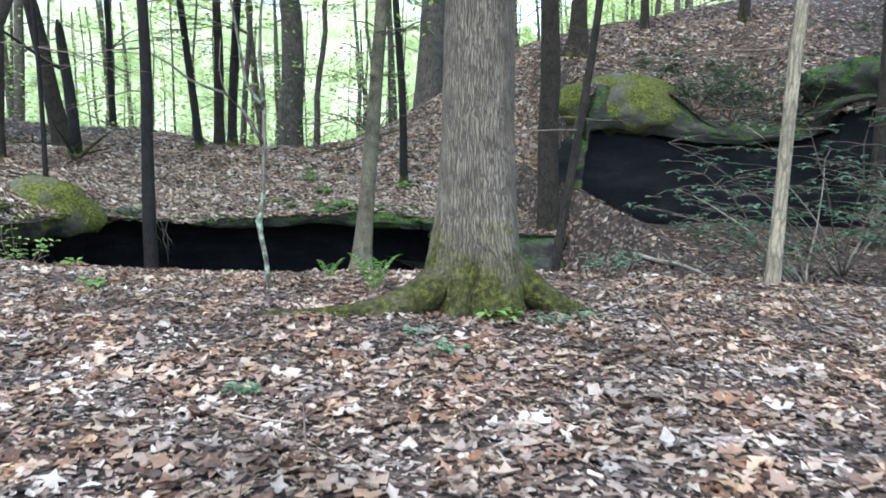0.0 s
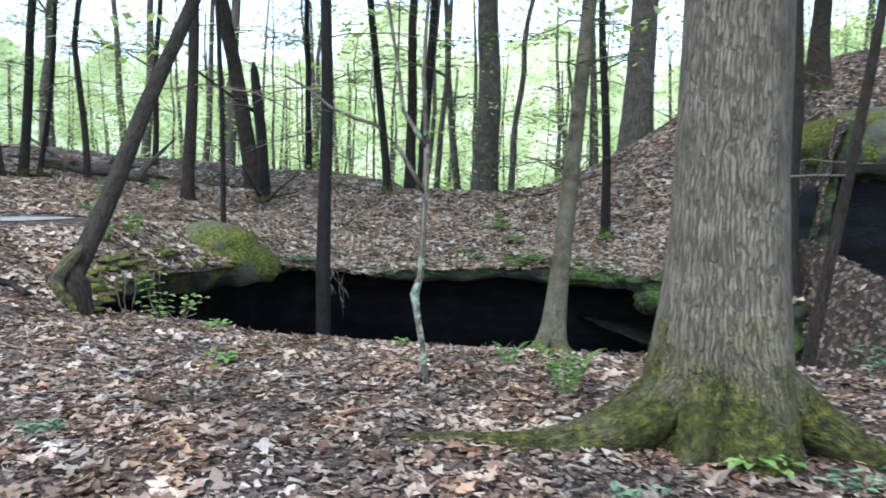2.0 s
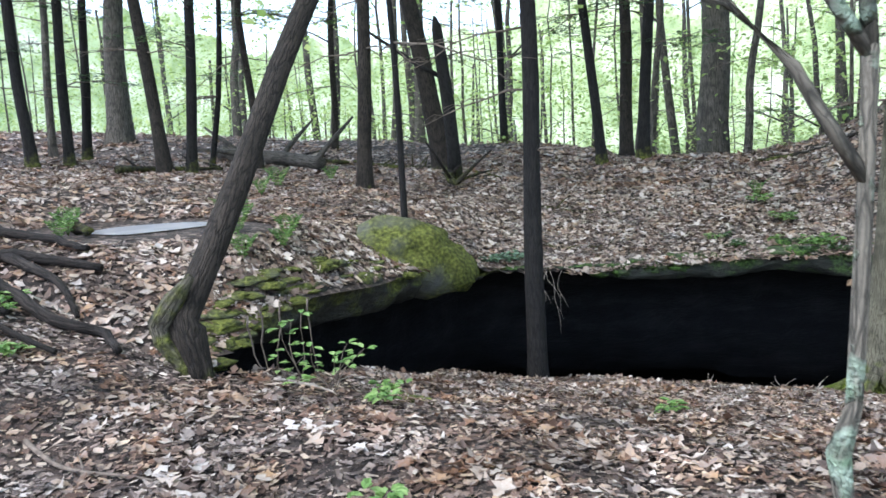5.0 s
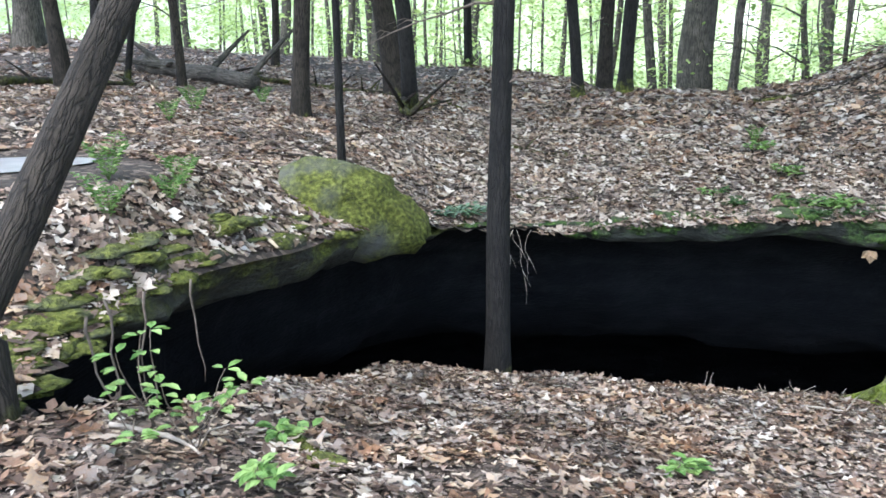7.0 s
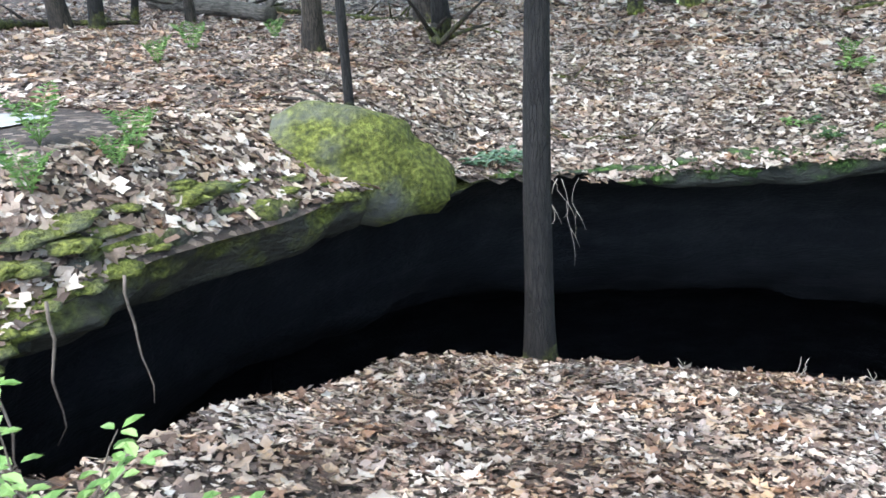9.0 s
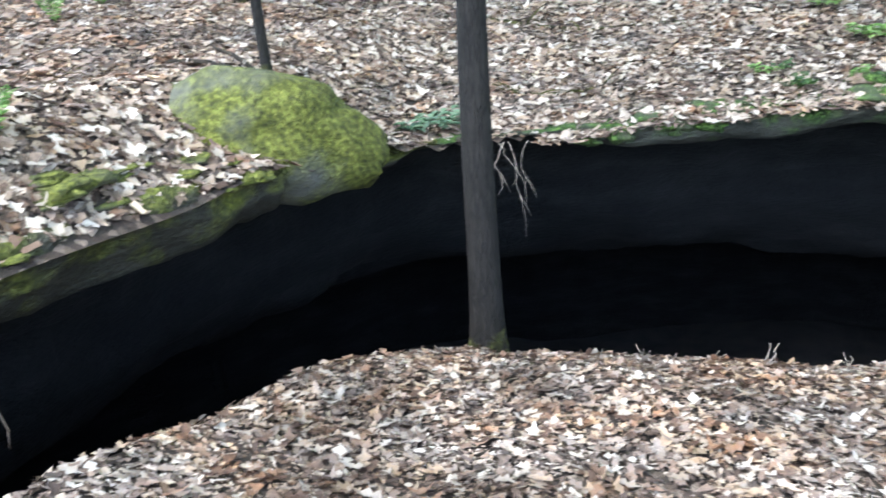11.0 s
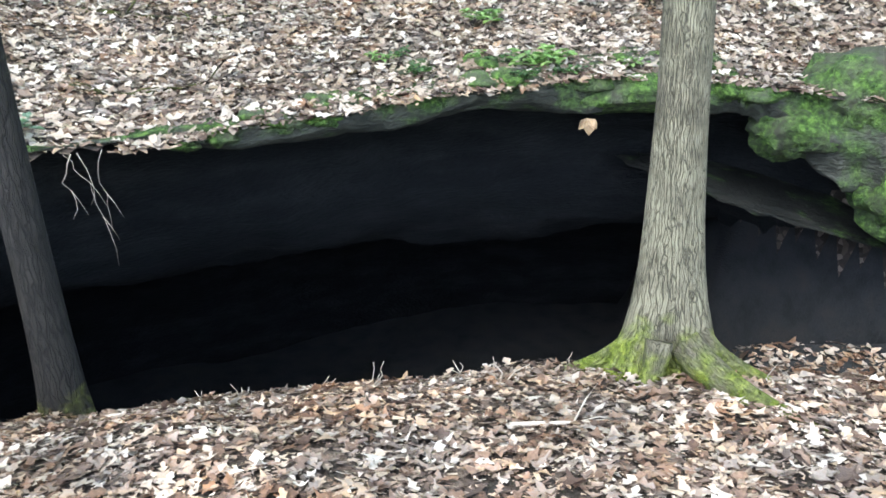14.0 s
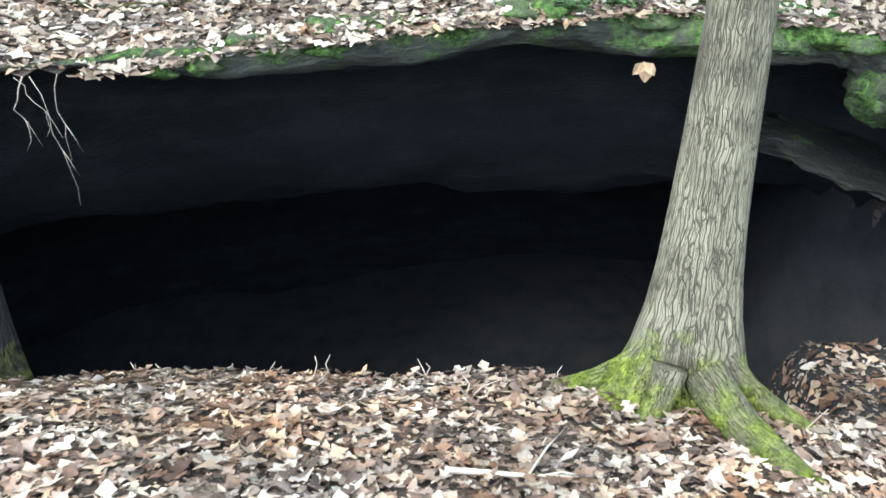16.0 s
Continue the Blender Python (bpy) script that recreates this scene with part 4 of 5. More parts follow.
# ---- sticks, logs and roots ----
def stick(name, points, r0, mat, label, category, lift=0.02, twigs=0, seed=0, sides=7, taper=0.4):
    """A bent piece of wood that lies along the ground through the points given in plan."""
    pts = smooth_line([(x, y, 0) for x, y in points], per=5)
    base = Vector((points[0][0], points[0][1], ground_z(*points[0])))
    sp = [Vector((p.x, p.y, ground_z(p.x, p.y) + lift + 0.5 * r0 * noise.noise((i * 0.7, seed, 0)))) - base for i, p in enumerate(pts)]
    ob = new(name, tube_mesh(name, sp, np.linspace(r0, r0 * taper, len(sp)), mat, sides=sides, rough=0.2, seed=seed))
    ob.location = base
    rng = random.Random(seed)
    for k in range(twigs):
        p = sp[rng.randrange(2, len(sp))]
        a, ln = rng.uniform(0, 6.28), rng.uniform(3, 9) * r0 + 0.1
        tip = p + Vector((math.cos(a) * ln, math.sin(a) * ln, ln * rng.uniform(0.1, 0.9)))
        part_mesh("twig", tube_mesh("twig", [p, p.lerp(tip, 0.5) + Vector((0, 0, 0.02)), tip], [r0 * 0.4, r0 * 0.3, r0 * 0.15], mat, sides=5), ob)
    return tagged(ob, label, category)


stick("fallen_log", [(-14.3, 18.7), (-13.2, 18.5), (-12.2, 18.3), (-11.1, 18.0)], 0.17, M_FAR, "grey fallen log with broken branches on the plateau", "log", lift=0.16, twigs=6, seed=1, sides=14, taper=0.7)
stick("fallen_log", [(-12.6, 18.9), (-12.3, 19.1), (-11.4, 19.4)], 0.09, M_BROWN, "smaller brown log lying behind the grey one", "log", lift=0.05, twigs=2, seed=2, sides=10)
stick("fallen_branch", [(-13.0, 14.7), (-13.5, 15.6), (-13.4, 16.3), (-12.4, 16.6)], 0.075, M_BROWN, "long dark crooked branch on the plateau", "branch", lift=0.09, twigs=4, seed=3)
stick("fallen_branch", [(-11.4, 19.6), (-10.2, 19.5), (-9.4, 19.4), (-8.6, 19.3), (-7.7, 19.0)], 0.05, M_BROWN, "thin dark branch along the crest", "branch", twigs=6, seed=4)
stick("dead_root", [(-8.3, 18.1), (-8.1, 17.7), (-7.8, 17.4)], 0.09, M_BROWN, "upturned dead root by the snag", "branch", lift=0.15, twigs=7, seed=5)
stick("fallen_branch", [(-3.4, 21.6), (-2.5, 21.9), (-1.5, 22.5)], 0.06, M_BROWN, "brown branch on the slope", "branch", seed=6, twigs=2)
stick("fallen_branch", [(-5.9, 15.9), (-5.4, 16.0), (-4.9, 16.4)], 0.025, M_BROWN, "dark branch near the ledge", "branch", seed=7, twigs=4)
stick("fallen_branch", [(-6.5, 17.5), (-5.5, 17.7), (-4.5, 18.2)], 0.03, M_BROWN, "long dark stick on the hillside", "branch", seed=8, twigs=3)
for k, pts in enumerate(([(-9.3, 8.7), (-8.44, 8.98), (-7.8, 9.3), (-7.2, 9.5)], [(-8.8, 8.5), (-8.05, 8.7), (-7.54, 8.8), (-6.83, 8.74), (-6.5, 8.88), (-6.1, 8.68)], [(-8.3, 8.1), (-7.64, 8.41), (-7.0, 8.5)],
                         [(-8.0, 9.2), (-7.3, 9.15), (-6.9, 9.0)], [(-7.6, 8.8), (-7.0, 8.3), (-6.6, 8.1)], [(-9.6, 9.3), (-8.9, 9.5), (-8.2, 9.75), (-7.6, 9.7)],
                         [(-8.7, 8.0), (-8.0, 8.25), (-7.3, 8.0), (-6.8, 8.3), (-6.3, 8.35)], [(-9.2, 8.9), (-8.6, 8.6), (-8.1, 8.75), (-7.5, 8.55)])):
    stick("exposed_root", pts, (0.085, 0.07, 0.055, 0.05, 0.045, 0.07, 0.045, 0.06)[k], M_ROOT, "dark exposed root across the path", "root", seed=20 + k, lift=0.07)
stick("fallen_branch", [(-9.4, 10.95), (-8.9, 10.62), (-8.3, 10.3)], 0.085, M_BROWN, "short dark log beside the puddle", "branch", lift=0.08, seed=30)
for k, pts in enumerate(([(-2.29, 12.98), (-2.0, 13.02), (-1.75, 13.1)], [(1.16, 4.73), (1.4, 4.98), (1.67, 5.14)], [(-1.22, 4.05), (-0.95, 3.85), (-0.72, 3.77)], [(-0.63, 3.3), (-0.52, 3.32), (-0.42, 3.28)], [(-1.64, 4.44), (-1.45, 4.2), (-1.3, 4.0)],
                         [(-5.55, 7.58), (-5.1, 7.5), (-4.59, 7.57)], [(-4.63, 8.35), (-4.4, 8.5), (-4.12, 8.61)], [(-5.2, 9.2), (-4.9, 9.3), (-4.7, 9.25)])):
    stick("stick", pts, (0.014, 0.02, 0.008, 0.014, 0.006, 0.016, 0.014, 0.015)[k], M_PALETWIG if k in (0, 2, 7) else M_TWIG, "pale dry stick on the leaves" if k in (0, 2, 7) else "dark dry stick on the leaves", "stick", lift=0.03, twigs=2, seed=40 + k)
for k in range(5):
    a = (200, 320, 20, 280, 160)[k]
    p0 = Vector((-6.84, 13.89, 0))
    stick("tree_root", [(p0.x, p0.y)] + [(p0.x + math.cos(radians(a)) * d, p0.y + math.sin(radians(a)) * d) for d in (0.25, 0.5, 0.8)], 0.03, M_BROWN, "thin root gripping the mossy boulder", "root", seed=60 + k, lift=0.05)

# roots of the leaning grey tree, running down into the leaves
for k, (ang, ln, r0, drop) in enumerate(((183, 0.8, 0.065, 0.2), (302, 1.0, 0.10, 0.17), (345, 0.75, 0.065, 0.22), (250, 0.3, 0.08, 0.2))):
    sp, a = [], radians(ang)
    for q in np.linspace(0, 1, 9):
        d, aa = 0.16 + ln * q, a + 0.22 * q * math.sin(ang)
        px, py = math.cos(aa) * d, math.sin(aa) * d
        sp.append((px, py, ground_z(-1.45 + px, 13.9 + py) - grey.location.z + drop * (1 - q) ** 4 + 0.035 - 0.09 * q))
    part_mesh("root", tube_mesh("root", sp, [r0 * (1 - 0.7 * q) for q in np.linspace(0, 1, 9)], M_GREY, sides=12, rough=0.25, seed=ang), grey, "mossy spreading root")


def hanging_roots():
    tubes, rng = [], random.Random(4)
    for k, (ox, ln) in enumerate(((0.0, 0.5), (0.04, 0.95), (-0.05, 0.42), (0.2, 0.62))):
        p, sp = Vector((ox * 0.9, ox * 0.4 - 0.12, 0.05)), []
        for q in range(8):
            sp.append(p.copy())
            p += Vector((rng.uniform(-0.05, 0.05), rng.uniform(-0.03, 0.03), -ln / 8))
        tubes.append(tube(sp, np.linspace(0.003 if k else 0.005, 0.0012, 8), sides=5))
        tubes.append(tube([sp[4], sp[4] + Vector((0.05, -0.02, -0.06)), sp[4] + Vector((0.1, -0.03, -0.16))], [0.003, 0.002, 0.0012], sides=4))
    ob = new("hanging_root", join_tubes("hanging_root", tubes, M_PALETWIG))
    ob.location = (-5.28, 14.95, 0.02)
    return tagged(ob, "tangle of pale dry roots hanging from the ledge", "root")


hanging_roots()


def wing_root(x, y, z, ln, drift, seed):
    sp = [(drift * q * q + 0.05 * noise.noise((q * 3, seed, 0)), 0.06 * noise.noise((q * 3, 0, seed)), -ln * q) for q in np.linspace(0, 1, 9)]
    ob = new("hanging_root", tube_mesh("hanging_root", sp, np.linspace(0.009, 0.003, 9), M_TWIG, sides=6))
    ob.location = (x, y, z)
    tagged(ob, "thin brown root hanging from the mossy rock", "root")


for k, (x, y, z, ln, dr) in enumerate(((-5.78, 9.75, 0.55, 0.8, 0.12), (-5.85, 10.1, 0.5, 0.75, -0.15), (-5.95, 10.6, 0.45, 0.7, 0.05), (-5.75, 9.6, 0.5, 0.6, 0.2))):
    wing_root(x, y, z, ln, dr, 5 + k)

# a single dead leaf caught at the ledge
hl = new("dead_leaf", leaves_mesh("dead_leaf", [leaf_blade(Vector((0, 0, 0.08)), Vector((0.15, -0.2, -1)), Vector((0.3, -1, 0.2)), 0.16, 0.055, 0.5), leaf_blade(Vector((0.01, 0, 0.07)), Vector((0.6, -0.2, -0.7)), Vector((0.3, -1, 0.2)), 0.12, 0.04, 0.6), leaf_blade(Vector((-0.01, 0, 0.07)), Vector((-0.5, -0.3, -0.7)), Vector((0.3, -1, 0.2)), 0.11, 0.04, 0.6)], M_TAN))
hl.location = (-1.72, 16.82, -0.36)
tagged(hl, "single curled tan leaf caught on the ledge", "leaf")


def dry_twig(x, y, h, seed):
    rng, tubes = random.Random(seed), []
    for k in range(3):
        sp, p = [], Vector((0, 0, -0.02))
        for q in range(5):
            sp.append(p.copy())
            p = p + Vector((rng.uniform(-0.25, 0.25) * h, rng.uniform(-0.15, 0.15) * h, h * rng.uniform(0.1, 0.3)))
        tubes.append(tube(sp, np.linspace(0.005, 0.0018, 5), sides=5))
    ob = new("dry_twig", join_tubes("dry_twig", tubes, M_PALETWIG))
    ob.location = (x, y, ground_z(x, y))
    tagged(ob, "thin dry twig standing in the leaves at the rim", "twig", "rim twigs")


for k, x in enumerate((-4.6, -4.2, -3.85, -3.7, -3.4, -3.1, -2.8, -2.6, -2.35, -2.2, -2.0, -0.9, -0.4)):
    dry_twig(x, 13.75 + 0.12 * math.sin(k * 2.1), 0.09 + 0.05 * (k % 3), 100 + k)

# moss clumps along the edge of the ledge
def moss_clumps():
    rng = random.Random(77)
    spots = [p for p in lip_line if (-4.8 < p.x < -0.2 and p.y > 15) or (p.x < -5.7 and 9.3 < p.y < 13)]
    for k in range(130):
        p = rng.choice(spots)
        o = rng.uniform(0.0, 0.28) + (rng.uniform(0, 0.4) if -3.4 < p.x < -0.5 else 0)
        wing = p.x < -5.5
        x, y = p.x - (o + 0.1 if wing else o * 0.3), p.y + (0 if wing else o)
        w = rng.uniform(0.06, 0.17)
        bm = bmesh.new()
        bmesh.ops.create_icosphere(bm, subdivisions=3, radius=1.0)
        for v in bm.verts:
            q = v.co
            v.co = Vector((q.x * w * 1.5, q.y * w, q.z * w * (0.3 if wing else 0.5))) * (1 + 0.5 * noise.noise(q * 1.3 + Vector((k * 3.1, 0, 0))) + 0.25 * noise.noise(q * 4.5 + Vector((0, k, 0))))
        me = bpy.data.meshes.new("moss_clump")
        bm.to_mesh(me)
        bm.free()
        me.polygons.foreach_set("use_smooth", [True] * len(me.polygons))
        me.materials.append(M_BOULDER if wing else M_MOSSROCK)
        ob = tagged(new("moss_clump", me), "soft green moss cushion on the ledge", "moss", "moss on the ledge")
        ob.matrix_world = pose(x, y, float(hill_height(x, y)) - 0.03 - 0.05 * (o < 0.12), 0, 0, rng.uniform(0, 360))


moss_clumps()

# puddle on the path
pv = [(0.0, 0.0, 0.0)] + [(math.cos(a) * (0.8 + 0.1 * math.sin(3 * a)), math.sin(a) * (0.66 + 0.06 * math.cos(4 * a)), 0.0) for a in np.linspace(0, 2 * math.pi, 40)[:-1]]
pm = bpy.data.meshes.new("puddle")
pm.from_pydata(pv, [], [(0, i, i % 39 + 1) for i in range(1, 40)])
pm.materials.append(M_WATER)
puddle = tagged(new("puddle", pm), "shallow puddle on the muddy path, coloured grey for reflected sky", "puddle")
puddle.matrix_world = pose(-8.55, 11.3, 1.043, 0, 0, 135)


# ---- plants ----
def fern(x, y, size, fronds, label, seed, lift=0.0):
    rng = random.Random(seed)
    root = empty_at("fern", (x, y, ground_z(x, y) + lift), label, "fern", "ferns")
    for k in range(fronds):
        a = 6.28 * k / fronds + rng.uniform(-0.3, 0.3)
        ln = size * rng.uniform(0.7, 1.1)
        sp = [Vector((math.cos(a) * ln * q * 0.5, math.sin(a) * ln * q * 0.5, ln * (1.3 * q - 0.6 * q * q))) for q in np.linspace(0, 1, 11)]
        blades = []
        for i in range(1, 11):
            d = sp[i] - sp[i - 1]
            side = d.cross(Vector((0, 0, 1))).normalized()
            w = ln * 0.22 * math.sin(math.pi * min(0.97, i / 11 + 0.12))
            for sgn in (-1, 1):
                blades.append(leaf_blade(sp[i], side * sgn + d.normalized() * 0.35, Vector((0, 0, 1)), w, w * 0.17))
        fr = tagged(part_mesh("frond", leaves_mesh("frond", blades, M_FERN), root), kind="stuff")
        part_mesh("stalk", tube_mesh("stalk", sp, np.linspace(0.004, 0.0015, 11), M_FERN, sides=4), fr)
    return root


fern(-0.62, 7.2, 0.5, 7, "bright green fern beside the oak root", 1)
fern(-1.15, 8.1, 0.3, 5, "light green fern on the leafy bank", 2)
for k, (x, y, s) in enumerate(((-7.13, 11.09, 0.5), (-6.9, 11.6, 0.4), (-9.82, 15.06, 0.5), (-9.33, 14.07, 0.4), (-6.77, 11.33, 0.3), (-6.75, 10.72, 0.45), (-9.98, 16.72, 0.4), (-3.18, 19.35, 0.4), (-8.9, 10.5, 0.45), (-8.5, 10.1, 0.35))):
    fern(x, y, s, 7, "green fern among brown leaves on the slope", 10 + k)
fern(-6.05, 11.0, 0.3, 4, "small fern on the mossy rock", 31, lift=0.1)


def herb(x, y, height, stems, leaf, mat, label, seed, spread=0.12, lift=0.0, name="leafy_plant", per=3):
    """A small plant: thin stems with pairs of leaves."""
    rng = random.Random(seed)
    root = empty_at(name, (x, y, ground_z(x, y) + lift), label, "plant")
    for k in range(stems):
        a = rng.uniform(0, 6.28)
        tip = Vector((math.cos(a) * spread * rng.uniform(0.4, 1.4), math.sin(a) * spread * rng.uniform(0.4, 1.4), height * rng.uniform(0.6, 1.1)))
        sp = [tip * q + Vector((0.03 * math.sin(q * 5 + k), 0, 0)) for q in np.linspace(0, 1, 6)]
        st = part_mesh("stem", tube_mesh("stem", sp, np.linspace(0.004 + 0.004 * height, 0.002, 6), M_TWIG, sides=5), root)
        blades = []
        for q in range(per):
            p = sp[-1 - q] if q < 4 else sp[2]
            for s2 in range(3 if q == 0 else 2):
                b2 = rng.uniform(0, 6.28)
                blades.append(leaf_blade(p + Vector((math.cos(b2), math.sin(b2), 0)) * 0.015, Vector((math.cos(b2), math.sin(b2), rng.uniform(-0.2, 0.35))), Vector((0, 0, 1)), leaf * rng.uniform(0.7, 1.2), leaf * 0.27))
        part_mesh("leaves", leaves_mesh("leaves", blades, mat), st, "green leaves")
    return root


herb(0.43, 6.12, 0.12, 6, 0.13, M_FERN, "bright green broad-leaved plant at the oak's foot", 1, spread=0.08)
for k, (x, y) in enumerate(((-0.15, 5.53), (0.03, 5.08), (0.85, 6.0), (1.1, 6.2), (-1.07, 4.16), (-3.36, 5.61))):
    herb(x, y, 0.07, 4, 0.075, M_DULL, "low blue-green seedling in the leaf litter", 10 + k, spread=0.1)
for k, (x, y, h) in enumerate(((-4.8, 9.3, 0.30), (-4.95, 9.45, 0.34), (-5.1, 9.35, 0.46), (-5.05, 9.15, 0.2))):
    herb(x, y, h, 3, 0.08, M_FERN, "young green shrub shoot at the rim of the hollow", 20 + k, spread=0.2, per=3, name="shrub_shoot")
for k, (x, y) in enumerate(((-4.6, 9.75), (-4.3, 9.1), (-2.81, 10.64), (-7.33, 8.72), (-6.46, 8.19), (-3.44, 7.82), (-7.1, 8.5))):
    herb(x, y, 0.1, 4, 0.09, M_FERN, "small green seedling in the leaf litter", 30 + k, spread=0.07)
for k, (x, y) in enumerate(((-2.18, 17.0), (-2.0, 17.1), (-3.07, 18.87), (-2.67, 18.07), (-0.9, 18.6), (-5.75, 14.9), (-5.9, 14.6))):
    herb(x, y, 0.16, 7, 0.12, M_FERN if k < 5 else M_DULL, "dark green leafy plant above the ledge", 50 + k, spread=0.16)
for k in range(12):
    herb(-3.5 + 0.24 * k + 0.1 * math.sin(k * 5.1), 17.0 + 0.18 * math.sin(k * 2.3), 0.1, 5, 0.07, M_NEEDLE if k % 3 else M_FERN, "small dark green plant among moss on the ledge", 120 + k, spread=0.1)
for k, (x, y) in enumerate(((1.9, 8.9), (2.1, 9.1), (1.7, 9.2))):
    herb(x, y, 0.3, 5, 0.09, M_DULL, "pale green plant below the oak", 70 + k, spread=0.2)


def laurel(x, y, height, stems, label, seed, lean=(0, 0), leaf=0.13):
    """A straggling shrub with grey stems and dull leaves at the ends."""
    rng = random.Random(seed)
    root = empty_at("laurel_shrub", (x, y, ground_z(x, y) - 0.03), label, "shrub")
    for k in range(stems):
        a, ln = rng.uniform(0, 6.28), height * rng.uniform(0.6, 1.2)
        end = Vector((math.cos(a) * ln * 0.7 + lean[0] * ln, math.sin(a) * ln * 0.5 + lean[1] * ln, ln * rng.uniform(0.4, 1.0)))
        sp = [end * q + Vector((0, 0, ln * 0.35 * q * (1 - q))) + Vector((noise.noise((q * 3, k, seed)), noise.noise((q * 3, seed, k)), 0)) * 0.12 for q in np.linspace(0, 1, 9)]
        st = part_mesh("stem", tube_mesh("stem", sp, np.linspace(0.016, 0.004, 9), M_TWIG if k % 3 else M_PALETWIG, sides=6), root)
        twigs, blades = [], []
        for i in range(4, 9):
            for s2 in range(3):
                b2, l2 = rng.uniform(0, 6.28), ln * rng.uniform(0.1, 0.3)
                t2 = sp[i] + Vector((math.cos(b2) * l2, math.sin(b2) * l2, rng.uniform(-0.1, 0.15)))
                twigs.append(tube([sp[i], sp[i].lerp(t2, 0.5) + Vector((0, 0, 0.02)), t2], [0.005, 0.004, 0.002], sides=4))
                for s3 in range(6):
                    b3 = rng.uniform(0, 6.28)
                    blades.append(leaf_blade(t2, Vector((math.cos(b3), math.sin(b3), rng.uniform(-0.3, 0.3))), Vector((0, 0, 1)), leaf * rng.uniform(0.7, 1.2), leaf * 0.2))
        tagged(part_mesh("twig", join_tubes("twig", twigs, M_TWIG), st), kind="stuff")
        part_mesh("leaves", leaves_mesh("leaves", blades, M_DULL), st, "dull blue-green leaves")
    return root


laurel(5.2, 11.2, 2.2, 11, "straggling laurel shrub with dull green leaves", 1, (-0.2, 0))
laurel(6.3, 12.4, 2.8, 11, "tall straggling laurel shrub before the rock", 2, (-0.3, 0))
laurel(6.8, 10.2, 2.3, 10, "laurel shrub with drooping leafy branches", 4, (-0.25, 0))
for k, (x, y, h) in enumerate(((5.6, 18.1, 1.0), (6.4, 17.9, 1.1), (7.2, 17.8, 1.0), (4.9, 18.6, 0.8), (8.0, 17.4, 1.1), (6.8, 19.2, 1.0))):
    laurel(x, y, h, 7, "low laurel hanging over the brow of the rock", 20 + k, (-0.1, -0.5), 0.12)
for k, (pts, h) in enumerate((([(2.3, 12.2), (3.0, 12.0), (3.8, 12.4), (4.6, 12.3)], 0.03), ([(3.0, 13.0), (3.5, 12.0), (3.7, 11.0)], 0.035), ([(3.6, 14.5), (4.2, 13.2), (4.3, 12.0)], 0.04), ([(2.6, 11.4), (3.2, 11.1), (4.2, 11.5)], 0.02), ([(4.3, 10.4), (5.0, 10.0), (5.8, 10.2)], 0.02))):
    stick("fallen_branch", pts, h, M_TWIG if k % 2 else M_PALETWIG, "dead grey branch lying below the oak", "branch", lift=0.08, twigs=8, seed=90 + k)


# ---- far woods ----
def far_leaves(name, count, box, size, seed, label, power=1.3, clump=26, flatness=0.22):
    r = np.random.RandomState(seed)
    n = count // clump
    cx, cy = r.uniform(box[0], box[1], n), r.uniform(box[2], box[3], n)
    edge = 23.5 + 0.95 * np.log1p(np.exp(np.clip(cx + 4, -20, 20))) + 1.0
    cy = np.maximum(cy, edge + r.uniform(0, 12, n))
    cz = hill_height(cx, cy) + box[4] + (box[5] - box[4]) * r.uniform(0, 1, n) ** power
    c = np.c_[cx, cy, cz]
    c = c[r.randint(0, n, count)] + r.normal(0, 1, (count, 3)) * np.array((1.0, 1.0, flatness))
    a, t = r.uniform(0, 6.28, count), r.normal(0, 0.4, count)
    s = size * r.uniform(0.6, 1.5, count)
    d = np.c_[np.cos(a) * np.cos(t), np.sin(a) * np.cos(t), np.sin(t)]
    w = np.c_[-np.sin(a), np.cos(a), r.normal(0, 0.35, count)]
    v = np.stack([c, c + d * s[:, None] * 0.5 + w * s[:, None] * 0.3, c + d * s[:, None], c + d * s[:, None] * 0.5 - w * s[:, None] * 0.3], 1).reshape(-1, 3)
    return tagged(new(name, mesh_from(name, v, np.arange(count * 4).reshape(-1, 4), M_GREEN, smooth=False)), label, "foliage", kind="stuff")


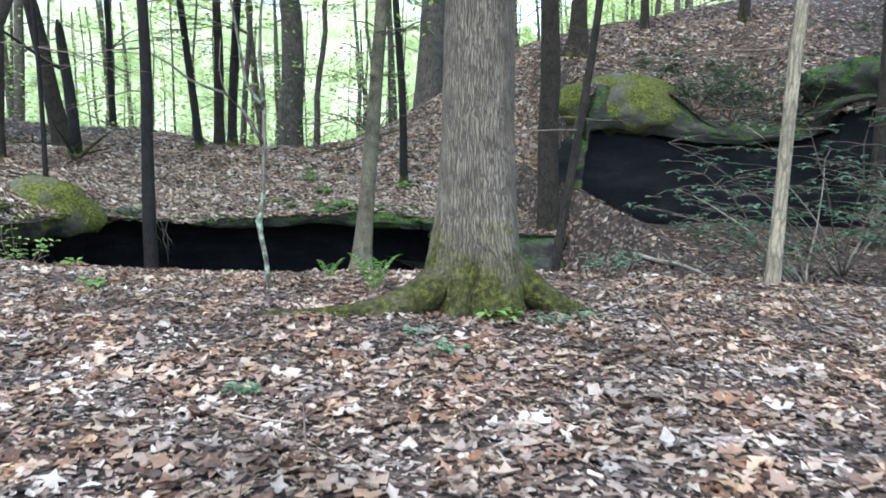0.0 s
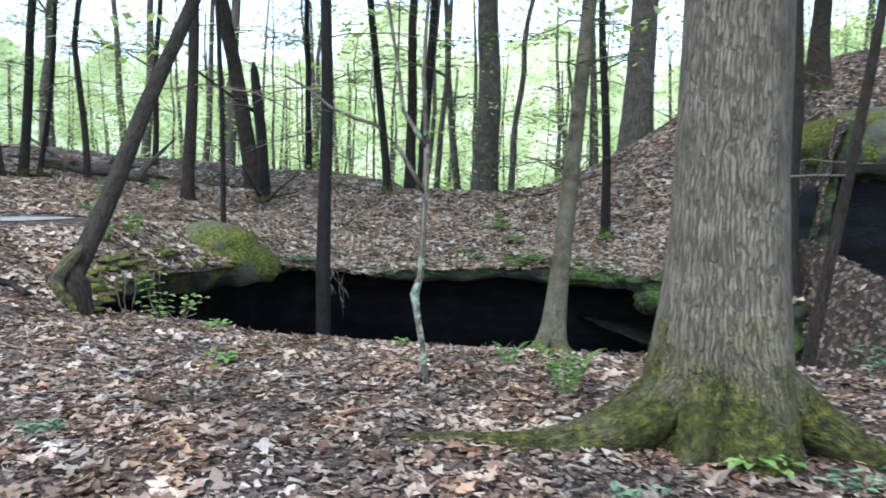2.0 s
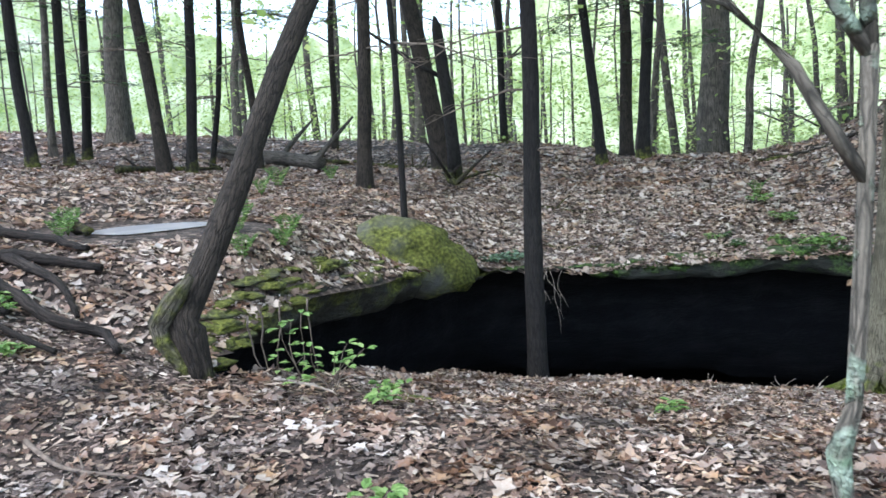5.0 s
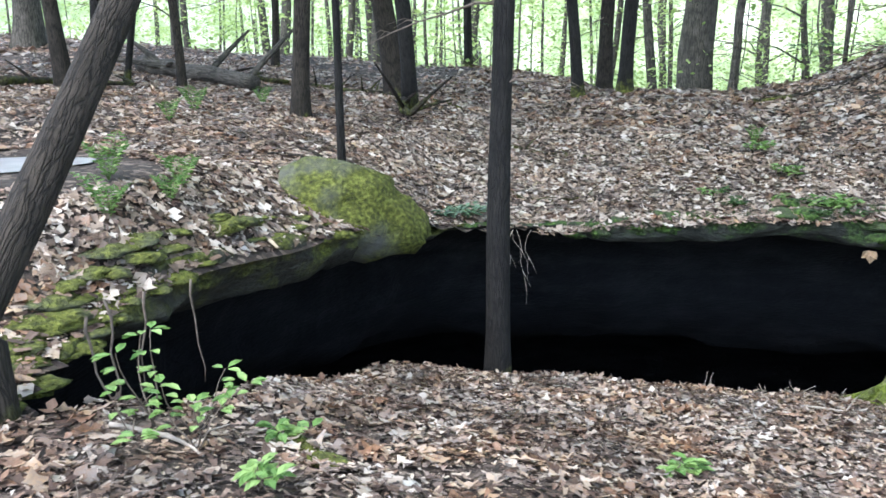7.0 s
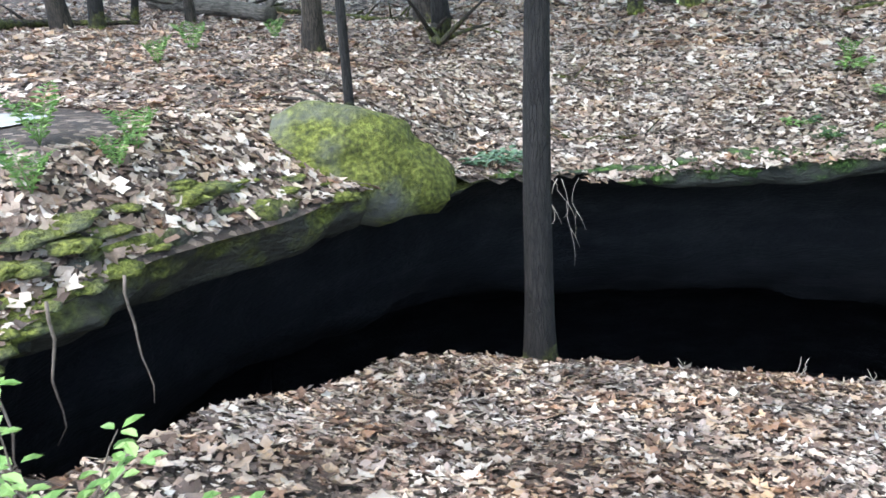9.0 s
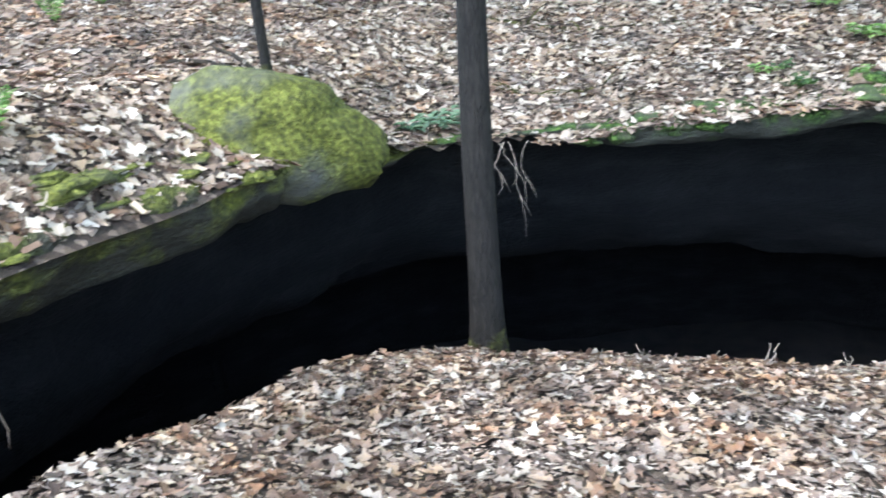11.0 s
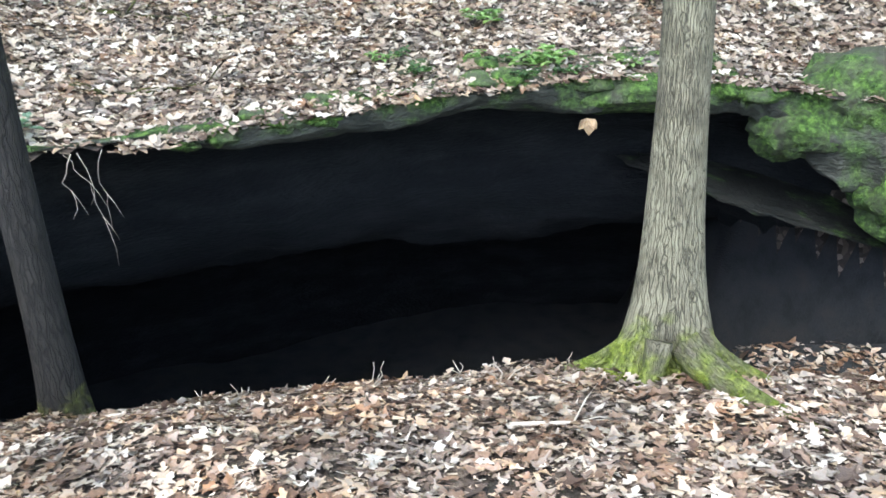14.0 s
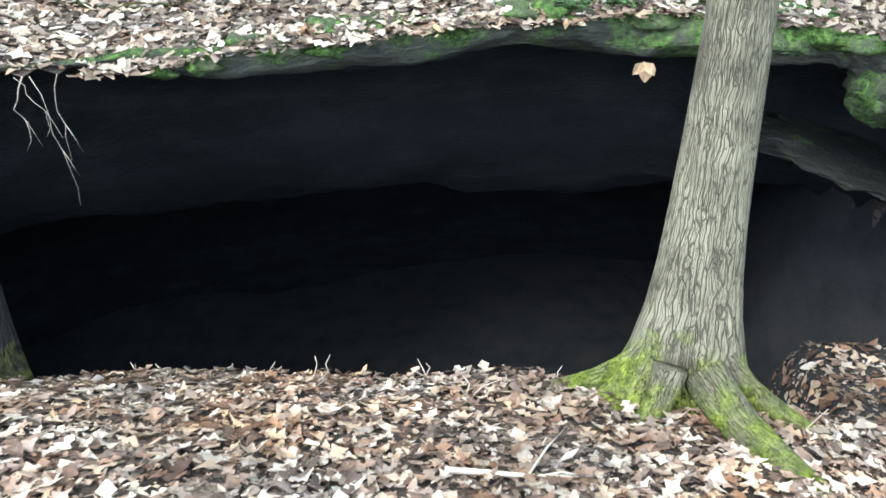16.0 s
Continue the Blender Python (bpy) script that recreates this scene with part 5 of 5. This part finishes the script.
for k, (x, y, s) in enumerate(((-4.27, 9.6, 0.11), (-4.6, 9.75, 0.09), (-4.45, 9.7, 0.06), (-3.44, 7.6, 0.1))):
    boulder("moss_patch", (x, y, ground_z(x, y) + 0.02), (s, s * 0.7, 0.03), M_BOULDER, "low cushion of yellow-green moss among leaves", 40 + k)
far_leaves("ground_cover", 50000, (-45, 20, 23, 46, 0.02, 0.5), 0.17, 23, "bright green low plants covering the far ground", clump=14)
far_leaves("undergrowth", 125000, (-50, 30, 24, 70, 0.1, 6.5), 0.15, 21, "bright spring-green undergrowth beyond the crest", power=1.25, clump=40)
far_leaves("far_foliage", 120000, (-60, 40, 28, 80, 4, 18), 0.2, 22, "light green leaves of the woods beyond", clump=40)

# the edge of the woods in the distance, its haze painted as pale colour
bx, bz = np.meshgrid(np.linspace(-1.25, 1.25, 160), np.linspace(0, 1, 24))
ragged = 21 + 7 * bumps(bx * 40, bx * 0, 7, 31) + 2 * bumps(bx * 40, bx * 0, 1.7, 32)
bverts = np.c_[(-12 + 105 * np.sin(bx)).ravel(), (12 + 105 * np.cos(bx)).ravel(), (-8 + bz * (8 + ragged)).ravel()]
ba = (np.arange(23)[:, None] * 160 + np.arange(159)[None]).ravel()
tagged(new("backdrop", mesh_from("backdrop", bverts, np.c_[ba, ba + 1, ba + 161, ba + 160], M_DISTANCE)), "pale green woods in the distance, haze painted in", "backdrop", kind="structure")


def far_tree(x, y, r, lean, h, seed):
    rng = random.Random(seed)
    root = empty_at("far_tree", (x, y, float(hill_height(x, y)) - 0.2), "grey-brown slender tree of the woods beyond", "tree", "far trees")
    sp = [(lean * q * h + 0.25 * noise.noise((seed, q * 4, 0)), 0, q * h) for q in np.linspace(0, 1, 8)]
    part_mesh("trunk", tube_mesh("trunk", sp, np.linspace(r * 1.2, r * 0.4, 8), M_FAR, sides=7), root)
    for b in range(3):
        i = rng.randrange(2, 7)
        a, ln = rng.uniform(0, 6.28), rng.uniform(1, 3)
        p = Vector(sp[i])
        part_mesh("limb", tube_mesh("limb", [p, p + Vector((math.cos(a) * ln * 0.5, math.sin(a) * ln * 0.5, ln * 0.25)), p + Vector((math.cos(a) * ln, math.sin(a) * ln, ln * 0.35))], [r * 0.3, r * 0.2, r * 0.08], M_FAR, sides=4), root)


far_rng = random.Random(5)
for k in range(160):
    fx = far_rng.uniform(-48, 26)
    far_tree(fx, far_rng.uniform(26, 70) + max(0.0, fx + 4) * 0.6, far_rng.choice((0.05, 0.07, 0.1, 0.14, 0.2)), far_rng.uniform(-0.08, 0.08), far_rng.uniform(9, 18), k)
